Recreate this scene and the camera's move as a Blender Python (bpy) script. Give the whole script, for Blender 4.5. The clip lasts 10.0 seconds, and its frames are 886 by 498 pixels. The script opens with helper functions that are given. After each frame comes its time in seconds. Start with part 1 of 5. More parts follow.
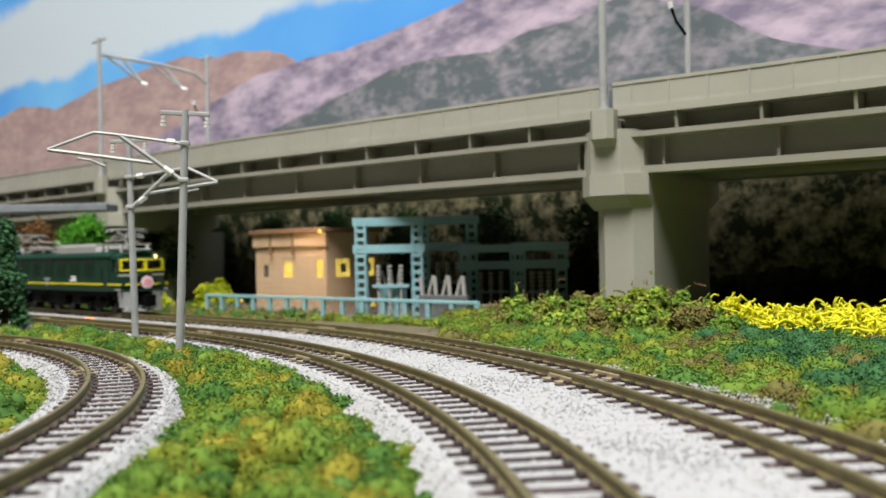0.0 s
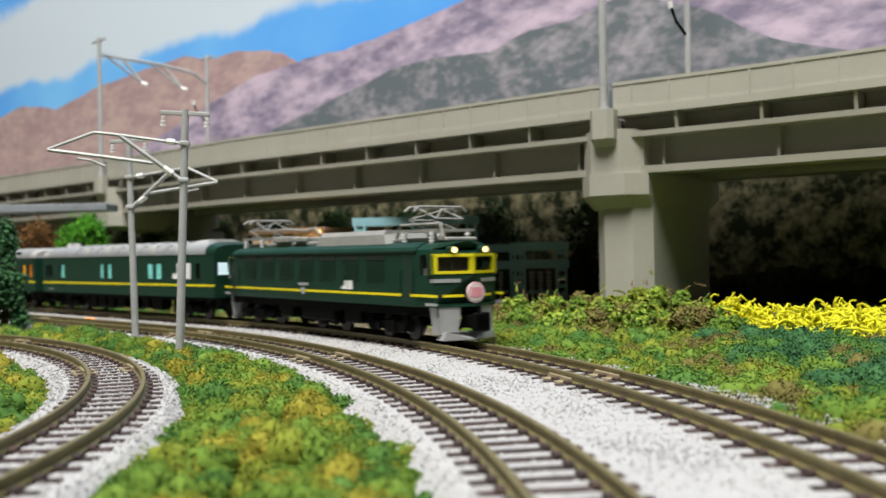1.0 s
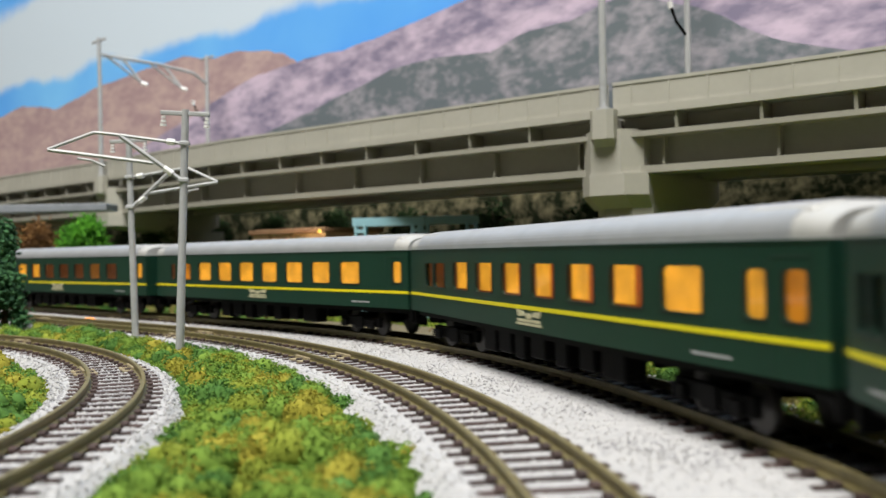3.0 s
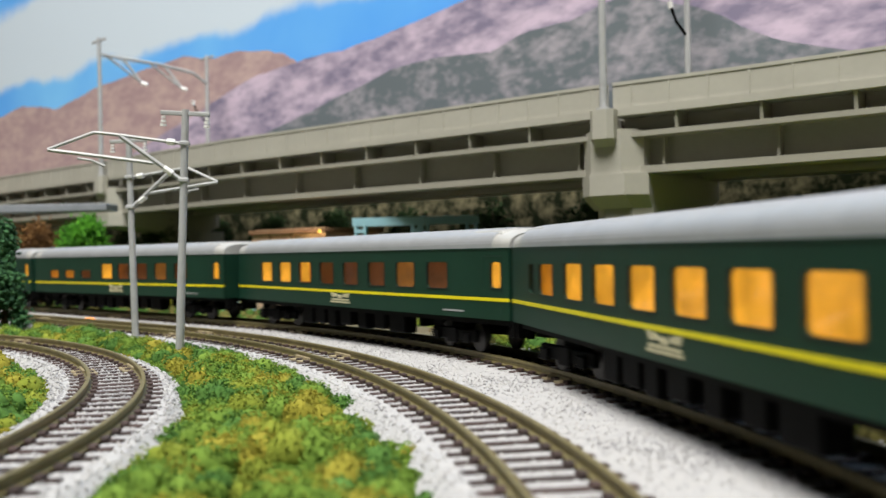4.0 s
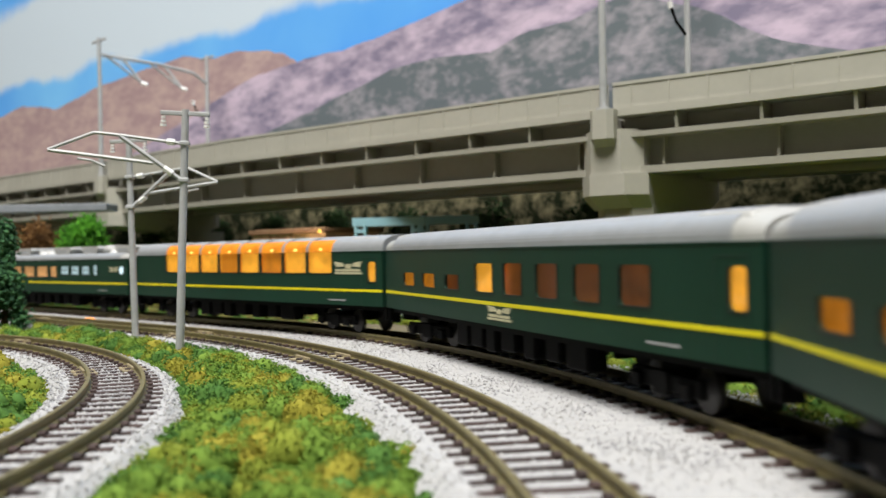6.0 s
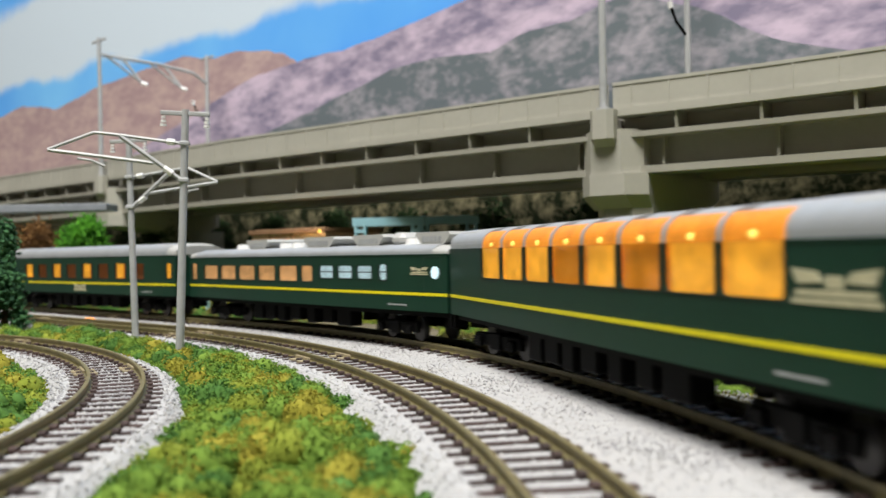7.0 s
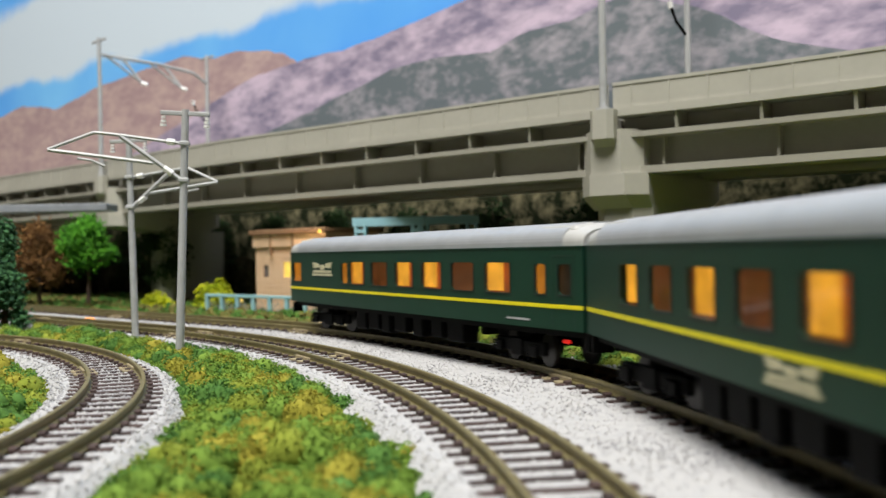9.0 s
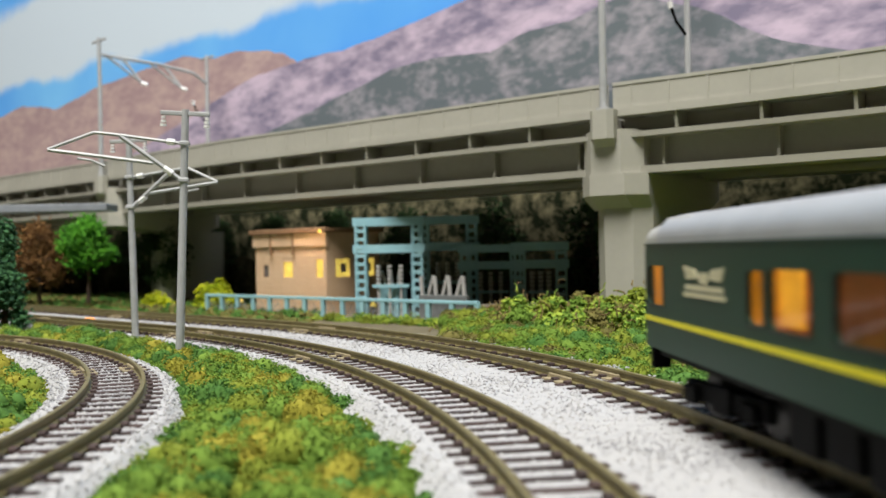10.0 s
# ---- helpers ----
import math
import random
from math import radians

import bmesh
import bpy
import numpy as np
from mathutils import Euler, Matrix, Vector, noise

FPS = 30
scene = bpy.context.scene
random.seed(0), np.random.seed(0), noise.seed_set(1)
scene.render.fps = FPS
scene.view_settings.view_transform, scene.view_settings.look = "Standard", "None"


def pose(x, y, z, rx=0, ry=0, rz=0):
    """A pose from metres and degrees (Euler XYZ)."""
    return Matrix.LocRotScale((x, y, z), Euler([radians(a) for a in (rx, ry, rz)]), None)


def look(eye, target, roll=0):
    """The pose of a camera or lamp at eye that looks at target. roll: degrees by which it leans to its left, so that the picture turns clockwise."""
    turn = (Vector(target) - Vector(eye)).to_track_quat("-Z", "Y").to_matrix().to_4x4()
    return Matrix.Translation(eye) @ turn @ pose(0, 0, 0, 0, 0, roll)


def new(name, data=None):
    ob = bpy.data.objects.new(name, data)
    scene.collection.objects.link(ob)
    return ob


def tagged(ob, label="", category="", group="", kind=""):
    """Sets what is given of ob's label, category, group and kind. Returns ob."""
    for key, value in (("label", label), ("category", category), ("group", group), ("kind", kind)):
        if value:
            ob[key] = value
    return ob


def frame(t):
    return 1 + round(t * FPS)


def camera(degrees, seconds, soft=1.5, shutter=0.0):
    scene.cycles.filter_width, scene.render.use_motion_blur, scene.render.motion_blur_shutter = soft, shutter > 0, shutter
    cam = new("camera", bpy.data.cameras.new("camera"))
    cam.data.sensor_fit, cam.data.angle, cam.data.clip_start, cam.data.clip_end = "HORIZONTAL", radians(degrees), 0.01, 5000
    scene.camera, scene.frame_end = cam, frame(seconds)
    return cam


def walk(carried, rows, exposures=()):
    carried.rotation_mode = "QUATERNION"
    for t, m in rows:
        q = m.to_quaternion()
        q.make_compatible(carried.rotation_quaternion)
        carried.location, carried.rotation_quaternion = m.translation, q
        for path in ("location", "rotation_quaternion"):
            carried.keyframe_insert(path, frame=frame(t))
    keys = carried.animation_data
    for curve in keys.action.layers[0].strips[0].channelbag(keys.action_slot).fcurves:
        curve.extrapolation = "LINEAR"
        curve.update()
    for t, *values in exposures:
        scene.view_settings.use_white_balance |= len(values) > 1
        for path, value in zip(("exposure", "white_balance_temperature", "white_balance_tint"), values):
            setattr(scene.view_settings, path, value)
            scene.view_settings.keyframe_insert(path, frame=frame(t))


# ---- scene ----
cam = camera(50.63, 10.0, soft=1.5, shutter=0.25)
cam.data.dof.use_dof = True
cam.data.dof.focus_distance = 0.185
cam.data.dof.aperture_fstop = 33.0
EYE = pose(0, 0, 0.02497, 90.195, 0, 0) @ pose(0, 0, 0, 0, 0, -1.02)
walk(cam, [(0, EYE), (10, EYE)])

# ---- light: the room's ceiling lamp over the layout ----
world = bpy.data.worlds.new("room_light")
scene.world = world
world.use_nodes = True
world.node_tree.nodes["Background"].inputs[0].default_value = (0.8, 0.88, 1.0, 1)
world.node_tree.nodes["Background"].inputs[1].default_value = 0.01
lamp_data = bpy.data.lights.new("ceiling_light", "AREA")
lamp_data.shape, lamp_data.size, lamp_data.size_y = "RECTANGLE", 0.9, 0.7
lamp_data.energy, lamp_data.color = 57, (1.0, 0.97, 0.93)
lamp = new("ceiling_light", lamp_data)
lamp.matrix_world = look((-0.24, -0.32, 1.52), (-0.02, 0.28, 0.0))
tagged(lamp, "rectangular white ceiling light above the model layout", "ceiling light")
scene.view_settings.exposure = 0.0

MM = 0.001
RAIL = 4.5            # rail head above the baseboard, in mm
CX, CY = -312.7, 45.3  # centre of the two main curves, mm
R_MID, R_OUT = 325.7, 356.2
IX, IY, R_IN = -238.8, 99.2, 192.4
TH_STRAIGHT, TH_END = 0.808, -0.6
rng = np.random.default_rng(7)


# ---- materials ----
def mat(name, color, rough=0.6, metal=0.0, var=0.25, scale=300.0, bump=0.0, color2=None, fine=4.0, spec=0.5, obj_random=0.0, island=0.0, streak=None, span=(0.5, 1.0)):
    m = bpy.data.materials.new(name)
    m.use_nodes = True
    nt = m.node_tree
    b = nt.nodes["Principled BSDF"]
    b.inputs["Roughness"].default_value, b.inputs["Metallic"].default_value = rough, metal
    b.inputs["Specular IOR Level"].default_value = spec
    tc = nt.nodes.new("ShaderNodeTexCoord")
    n1 = nt.nodes.new("ShaderNodeTexNoise")
    n1.inputs["Scale"].default_value, n1.inputs["Detail"].default_value = scale, 5
    n2 = nt.nodes.new("ShaderNodeTexNoise")
    n2.inputs["Scale"].default_value, n2.inputs["Detail"].default_value = scale * fine, 3
    source = tc.outputs["Object"]
    if streak:
        mp = nt.nodes.new("ShaderNodeMapping")
        mp.inputs["Rotation"].default_value = (0, radians(streak[0]), 0)
        mp.inputs["Scale"].default_value = (streak[1], 1, streak[2])
        nt.links.new(source, mp.inputs["Vector"])
        source = mp.outputs[0]
    for n in (n1, n2):
        nt.links.new(source, n.inputs["Vector"])
    add = nt.nodes.new("ShaderNodeMath")
    add.operation = "MULTIPLY_ADD"
    nt.links.new(n2.outputs["Fac"], add.inputs[0])
    add.inputs[1].default_value = 0.5
    nt.links.new(n1.outputs["Fac"], add.inputs[2])
    last = add.outputs[0]
    for amount, node, sock in ((obj_random, "ShaderNodeObjectInfo", "Random"), (island, "ShaderNodeNewGeometry", "Random Per Island")):
        if amount:
            r = nt.nodes.new(node)
            a2 = nt.nodes.new("ShaderNodeMath")
            a2.operation = "MULTIPLY_ADD"
            nt.links.new(r.outputs[sock], a2.inputs[0])
            a2.inputs[1].default_value = amount
            sub = nt.nodes.new("ShaderNodeMath")
            sub.operation = "SUBTRACT"
            nt.links.new(last, sub.inputs[0])
            sub.inputs[1].default_value = amount / 2
            nt.links.new(sub.outputs[0], a2.inputs[2])
            last = a2.outputs[0]
    ramp = nt.nodes.new("ShaderNodeValToRGB")
    c = np.array(color)
    c2 = np.array(color2) if color2 is not None else c * (1 + var)
    c1 = c * (1 - var) if color2 is None else c
    ramp.color_ramp.elements[0].position, ramp.color_ramp.elements[1].position = span
    ramp.color_ramp.elements[0].color = (*np.clip(c1, 0, 1), 1)
    ramp.color_ramp.elements[1].color = (*np.clip(c2, 0, 1), 1)
    nt.links.new(last, ramp.inputs[0])
    nt.links.new(ramp.outputs[0], b.inputs["Base Color"])
    if bump:
        bp = nt.nodes.new("ShaderNodeBump")
        bp.inputs["Strength"].default_value, bp.inputs["Distance"].default_value = 0.6, bump * MM
        nt.links.new(last, bp.inputs["Height"])
        nt.links.new(bp.outputs[0], b.inputs["Normal"])
    return m


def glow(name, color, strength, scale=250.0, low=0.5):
    """Translucent plastic with the light from inside put in as uneven emission."""
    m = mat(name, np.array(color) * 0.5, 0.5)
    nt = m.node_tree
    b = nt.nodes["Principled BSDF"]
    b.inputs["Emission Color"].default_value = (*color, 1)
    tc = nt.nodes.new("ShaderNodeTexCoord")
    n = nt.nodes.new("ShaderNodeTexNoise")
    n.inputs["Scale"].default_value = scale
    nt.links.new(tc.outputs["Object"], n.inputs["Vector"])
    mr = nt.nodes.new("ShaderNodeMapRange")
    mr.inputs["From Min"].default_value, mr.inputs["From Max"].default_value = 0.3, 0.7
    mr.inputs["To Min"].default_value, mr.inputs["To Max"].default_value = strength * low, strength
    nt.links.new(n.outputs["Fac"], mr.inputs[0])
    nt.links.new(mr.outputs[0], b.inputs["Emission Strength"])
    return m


def glass(name):
    m = bpy.data.materials.new(name)
    m.use_nodes = True
    nt = m.node_tree
    out = nt.nodes["Material Output"]
    tr = nt.nodes.new("ShaderNodeBsdfTransparent")
    tr.inputs[0].default_value = (0.85, 0.87, 0.86, 1)
    gl = nt.nodes.new("ShaderNodeBsdfGlossy")
    gl.inputs["Roughness"].default_value = 0.06
    mix = nt.nodes.new("ShaderNodeMixShader")
    mix.inputs[0].default_value = 0.05
    nt.links.new(tr.outputs[0], mix.inputs[1])
    nt.links.new(gl.outputs[0], mix.inputs[2])
    nt.links.new(mix.outputs[0], out.inputs[0])
    return m


BOARD = mat("layout_board", (0.10, 0.085, 0.05), 0.95, color2=(0.17, 0.15, 0.09), scale=120, bump=0.4)
BALLAST = mat("ballast_grit", (0.36, 0.36, 0.37), 0.9, color2=(0.46, 0.46, 0.45), scale=700, bump=0.3)
GRIT = mat("ballast_grain", (0.32, 0.32, 0.33), 0.85, color2=(0.50, 0.495, 0.485), scale=60, island=0.28)
RAILMAT = mat("weathered_rail", (0.15, 0.125, 0.05), 0.45, 0.25, color2=(0.23, 0.195, 0.085), scale=220)
SLEEPER = mat("brown_sleeper", (0.045, 0.026, 0.022), 0.7, var=0.4, scale=500, bump=0.1, obj_random=0.5)
JOINT = mat("beige_joint", (0.30, 0.25, 0.15), 0.7, var=0.2)
TURF = mat("turf_base", (0.03, 0.09, 0.012), 0.95, color2=(0.08, 0.13, 0.015), scale=90, bump=0.5)
FOAM = {
    "dark": mat("dark_green_foam", (0.052, 0.130, 0.026), 0.95, color2=(0.092, 0.195, 0.038), scale=200, island=0.4, spec=0.2),
    "green": mat("fresh_green_foam", (0.098, 0.178, 0.024), 0.95, color2=(0.160, 0.255, 0.038), scale=200, island=0.4, spec=0.2),
    "olive": mat("olive_foam", (0.150, 0.192, 0.022), 0.95, color2=(0.225, 0.265, 0.034), scale=200, island=0.4, spec=0.2),
    "ochre": mat("ochre_foam", (0.200, 0.192, 0.022), 0.95, color2=(0.285, 0.258, 0.034), scale=200, island=0.4, spec=0.2),
    "teal": mat("blue_green_foam", (0.031, 0.098, 0.037), 0.95, color2=(0.059, 0.159, 0.054), scale=200, island=0.4, spec=0.2),
    "straw": mat("straw_brown_foam", (0.110, 0.100, 0.030), 0.95, color2=(0.190, 0.170, 0.050), scale=200, island=0.4, spec=0.2),
}
HOOD = mat("grey_roof_gear", (0.25, 0.25, 0.235), 0.5, color2=(0.31, 0.31, 0.29), scale=120)
LEAF = mat("leafy_moss", (0.085, 0.18, 0.016), 0.9, color2=(0.32, 0.41, 0.04), scale=90, island=0.6)
TWIG = mat("dry_moss", (0.12, 0.075, 0.03), 0.9, color2=(0.26, 0.19, 0.06), scale=80, island=0.5)
LICHEN = mat("yellow_lichen", (0.55, 0.52, 0.005), 0.85, color2=(0.80, 0.78, 0.02), scale=120, island=0.4)
LIME = mat("lime_sponge", (0.28, 0.36, 0.004), 0.9, color2=(0.55, 0.58, 0.01), scale=120, island=0.5)
CONIFER = mat("dark_conifer_sponge", (0.015, 0.06, 0.025), 0.95, color2=(0.05, 0.15, 0.05), scale=120, island=0.6)
BRIGHTLEAF = mat("bright_green_sponge", (0.03, 0.14, 0.006), 0.9, color2=(0.10, 0.36, 0.012), scale=120, island=0.6)
RUSTLEAF = mat("rust_brown_sponge", (0.10, 0.045, 0.012), 0.95, color2=(0.22, 0.11, 0.03), scale=120, island=0.6)
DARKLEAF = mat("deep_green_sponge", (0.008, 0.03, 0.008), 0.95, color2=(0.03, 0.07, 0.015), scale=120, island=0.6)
BARK = mat("bark", (0.07, 0.045, 0.03), 0.9, var=0.4, scale=500, bump=0.1)
CONCRETE = mat("grey_viaduct_plastic", (0.38, 0.37, 0.315), 0.55, color2=(0.425, 0.415, 0.355), scale=60, bump=0.03, fine=9)
GIRDER = mat("grey_girder_plastic", (0.30, 0.29, 0.24), 0.5, color2=(0.34, 0.33, 0.275), scale=60, fine=9)
CANOPY = mat("canopy_grey", (0.22, 0.24, 0.26), 0.5, var=0.12, scale=80)
MAST = mat("grey_mast_plastic", (0.40, 0.41, 0.41), 0.45, var=0.1, scale=150)
WHITE = mat("white_plastic", (0.80, 0.80, 0.78), 0.4, var=0.05)
GREEN = mat("dark_green_coach_paint", (0.007, 0.034, 0.020), 0.42, color2=(0.009, 0.042, 0.025), scale=90, fine=12, spec=0.3)
YELLOW = mat("yellow_line_paint", (0.74, 0.67, 0.010), 0.45, var=0.06)
SILVER = mat("silver_roof_paint", (0.37, 0.385, 0.40), 0.4, 0.2, var=0.07, scale=120)
PALE = mat("pale_roof_end", (0.43, 0.43, 0.41), 0.45, var=0.06)
BLACK = mat("black_underframe", (0.003, 0.003, 0.003), 0.6, var=0.4, scale=300, spec=0.06)
WHEEL = mat("wheel_steel", (0.035, 0.032, 0.03), 0.45, 0.4, var=0.3)
GREY = mat("light_grey_skirt", (0.34, 0.35, 0.35), 0.5, var=0.1)
GOLD = mat("pale_gold_emblem", (0.62, 0.58, 0.38), 0.4, 0.2, var=0.15, scale=700)
PINK = mat("pink_headmark", (0.86, 0.30, 0.38), 0.45, color2=(0.88, 0.40, 0.46), scale=500)
PINKPALE = mat("pale_pink_headmark", (0.85, 0.60, 0.64), 0.45, var=0.06)
LOUVRE = mat("louvre_green", (0.008, 0.032, 0.020), 0.5, var=0.1)
CABDARK = mat("cab_interior", (0.14, 0.115, 0.10), 0.7, var=0.3)
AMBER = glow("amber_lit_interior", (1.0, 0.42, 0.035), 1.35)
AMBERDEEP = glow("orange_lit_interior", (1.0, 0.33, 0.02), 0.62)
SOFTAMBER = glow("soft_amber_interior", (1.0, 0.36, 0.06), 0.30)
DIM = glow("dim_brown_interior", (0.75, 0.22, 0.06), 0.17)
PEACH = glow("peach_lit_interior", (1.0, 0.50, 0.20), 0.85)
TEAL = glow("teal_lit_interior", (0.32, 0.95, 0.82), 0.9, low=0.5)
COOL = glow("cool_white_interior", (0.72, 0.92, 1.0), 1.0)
HEADLIGHT = glow("warm_headlight", (1.0, 0.70, 0.30), 2.6, low=0.9)
SPOT = glow("warm_ceiling_spot", (1.0, 0.62, 0.12), 1.7, low=0.9)
REDLAMP = glow("red_marker_lamp", (1.0, 0.03, 0.02), 0.6, low=0.9)
LEDORANGE = glow("orange_led", (1.0, 0.30, 0.03), 3.0, low=0.9)
WALLLIGHT = glow("yellow_wall_lamp", (1.0, 0.74, 0.14), 0.85)
RIMDARK = mat("window_rubber", (0.012, 0.018, 0.015), 0.5, var=0.1)
GLASS = glass("window_glass")
BEIGE = mat("beige_clad_wall", (0.66, 0.44, 0.27), 0.7, color2=(0.72, 0.50, 0.32), scale=150, bump=0.05)
BROWNROOF = mat("brown_roof_slab", (0.30, 0.17, 0.09), 0.7, var=0.15)
AQUA = mat("pale_aqua_steel", (0.26, 0.48, 0.54), 0.5, color2=(0.32, 0.55, 0.60), scale=200)
INSULATOR = mat("grey_insulator", (0.45, 0.44, 0.42), 0.4, var=0.15)
MESHGREY = mat("grey_mesh", (0.14, 0.15, 0.15), 0.7, var=0.3)
KERB = mat("brown_wall", (0.20, 0.17, 0.13), 0.9, var=0.2)


def sky_print():
    """Blue print with one slanting white cloud band; the board's own metres along x and z."""
    m = mat("printed_sky", (0.07, 0.33, 0.88), 0.6, color2=(0.20, 0.55, 0.95), scale=5, fine=3)
    nt = m.node_tree
    b = nt.nodes["Principled BSDF"]
    blue = b.inputs["Base Color"].links[0].from_socket

    def node(kind, op=None, **vals):
        n = nt.nodes.new(kind)
        if op:
            n.operation = op
        for k, v in vals.items():
            n.inputs[int(k[1:])].default_value = v
        return n
    tc, sep = node("ShaderNodeTexCoord"), node("ShaderNodeSeparateXYZ")
    nt.links.new(tc.outputs["Object"], sep.inputs[0])
    nz = node("ShaderNodeTexNoise")
    nz.inputs["Scale"].default_value, nz.inputs["Detail"].default_value = 16, 6
    nt.links.new(tc.outputs["Object"], nz.inputs["Vector"])
    wob = node("ShaderNodeMath", "MULTIPLY_ADD", _1=0.030, _2=-0.015)
    nt.links.new(nz.outputs["Fac"], wob.inputs[0])
    z = node("ShaderNodeMath", "ADD")
    nt.links.new(sep.outputs["Z"], z.inputs[0])
    nt.links.new(wob.outputs[0], z.inputs[1])
    lower = node("ShaderNodeMapRange", None, _1=0.155, _2=0.164)
    lower.interpolation_type = "SMOOTHSTEP"
    nt.links.new(z.outputs[0], lower.inputs[0])
    line = node("ShaderNodeMath", "MULTIPLY_ADD", _1=-0.040, _2=-0.2480)
    nt.links.new(sep.outputs["X"], line.inputs[0])
    over = node("ShaderNodeMath", "ADD")
    nt.links.new(z.outputs[0], over.inputs[0])
    nt.links.new(line.outputs[0], over.inputs[1])
    upper = node("ShaderNodeMapRange", None, _1=-0.008, _2=0.006, _3=1.0, _4=0.0)
    upper.interpolation_type = "SMOOTHSTEP"
    nt.links.new(over.outputs[0], upper.inputs[0])
    fac = node("ShaderNodeMath", "MULTIPLY")
    nt.links.new(lower.outputs[0], fac.inputs[0])
    nt.links.new(upper.outputs[0], fac.inputs[1])
    mix = node("ShaderNodeMix")
    mix.data_type = "RGBA"
    nt.links.new(fac.outputs[0], mix.inputs[0])
    nt.links.new(blue, mix.inputs[6])
    mix.inputs[7].default_value = (0.60, 0.70, 0.79, 1)
    nt.links.new(mix.outputs[2], b.inputs["Base Color"])
    return m


SKYM = sky_print()
RIDGE_A = mat("printed_rose_ridge", (0.36, 0.25, 0.26), 0.6, color2=(0.50, 0.37, 0.345), scale=52, fine=4, streak=(-35, 0.55, 1.3), span=(0.58, 0.92))
RIDGE_B = mat("printed_violet_ridge", (0.20, 0.178, 0.265), 0.6, color2=(0.58, 0.475, 0.59), scale=55, fine=4.5, streak=(-28, 0.55, 1.3), span=(0.58, 0.92))
RIDGE_C = mat("printed_grey_forest", (0.120, 0.145, 0.162), 0.6, color2=(0.35, 0.33, 0.37), scale=75, fine=4.0, streak=(-20, 0.7, 1.2), span=(0.66, 1.05))
# near-black colour standing in for the shade below the deck
SHADE = mat("under_deck_shade", (0.010, 0.012, 0.006), 0.95, color2=(0.08, 0.07, 0.04), scale=130, span=(0.6, 1.0), spec=0.02)
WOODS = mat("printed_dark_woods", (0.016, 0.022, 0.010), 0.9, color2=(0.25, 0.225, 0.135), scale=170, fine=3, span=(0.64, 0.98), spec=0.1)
PLASTER = mat("room_wall_paint", (0.12, 0.115, 0.105), 0.8, var=0.05, scale=3)
FLOORM = mat("room_floor_wood", (0.14, 0.09, 0.06), 0.6, var=0.2, scale=5)


# ---- mesh helpers; all measures in mm ----
def part(name, bm, material, parent=None, label="", smooth=False):
    bm.transform(Matrix.Scale(MM, 4))
    bmesh.ops.recalc_face_normals(bm, faces=bm.faces)
    me = bpy.data.meshes.new(name)
    bm.to_mesh(me)
    bm.free()
    me.materials.append(material)
    if smooth:
        for p in me.polygons:
            p.use_smooth = True
    ob = new(name, me)
    if parent:
        ob.parent = parent
    if label:
        ob["label"] = label
    return ob


def thing(name, m=None, label="", category="", group="", kind=""):
    ob = new(name)
    ob.empty_display_size = 0.005
    if m is not None:
        ob.matrix_world = m
    return tagged(ob, label, category, group, kind)


def at(x, y, z, rz=0):
    return pose(x * MM, y * MM, z * MM, 0, 0, rz)


def box(bm, x0, x1, y0, y1, z0, z1, bevel=0.0, m=None):
    v = [bm.verts.new(p) for p in ((x0, y0, z0), (x1, y0, z0), (x1, y1, z0), (x0, y1, z0), (x0, y0, z1), (x1, y0, z1), (x1, y1, z1), (x0, y1, z1))]
    f = [bm.faces.new([v[i] for i in q]) for q in ((3, 2, 1, 0), (4, 5, 6, 7), (0, 1, 5, 4), (1, 2, 6, 5), (2, 3, 7, 6), (3, 0, 4, 7))]
    if bevel:
        e = list({e for g in f for e in g.edges})
        r = bmesh.ops.bevel(bm, geom=e, offset=bevel, segments=1, affect="EDGES", profile=0.7)
        v = list({w for g in r["faces"] for w in g.verts} | {w for w in v if w.is_valid})
    if m is not None:
        bmesh.ops.transform(bm, matrix=m, verts=v)
    return v


def boxes(*rows, bevel=0.0):
    bm = bmesh.new()
    for r in rows:
        box(bm, *r, bevel=bevel)
    return bm


def tube(bm, pts, r, seg=6, r2=None):
    """A round bar along points; r tapers to r2."""
    pts = [Vector(p) for p in pts]
    rings = []
    for i, p in enumerate(pts):
        d = (pts[min(i + 1, len(pts) - 1)] - pts[max(i - 1, 0)]).normalized()
        a = d.cross(Vector((0, 0, 1)) if abs(d.z) < 0.9 else Vector((1, 0, 0))).normalized()
        b = d.cross(a)
        k = r if r2 is None else r + (r2 - r) * i / (len(pts) - 1)
        rings.append([bm.verts.new(p + (a * math.cos(2 * math.pi * j / seg) + b * math.sin(2 * math.pi * j / seg)) * k) for j in range(seg)])
    for q, w in zip(rings, rings[1:]):
        for j in range(seg):
            bm.faces.new((q[j], q[(j + 1) % seg], w[(j + 1) % seg], w[j]))
    bm.faces.new(rings[0][::-1])
    bm.faces.new(rings[-1])


def prism(bm, outline, axis, a0, a1):
    """Extrude an outline; axis 'x': outline in (y, z); 'y': in (x, z); 'z': in (x, y)."""
    def v(p, a):
        return {"x": (a, p[0], p[1]), "y": (p[0], a, p[1]), "z": (p[0], p[1], a)}[axis]
    lo = [bm.verts.new(v(p, a0)) for p in outline]
    hi = [bm.verts.new(v(p, a1)) for p in outline]
    n = len(outline)
    for i in range(n):
        bm.faces.new((lo[i], lo[(i + 1) % n], hi[(i + 1) % n], hi[i]))
    bm.faces.new(lo[::-1])
    bm.faces.new(hi)
    return lo + hi


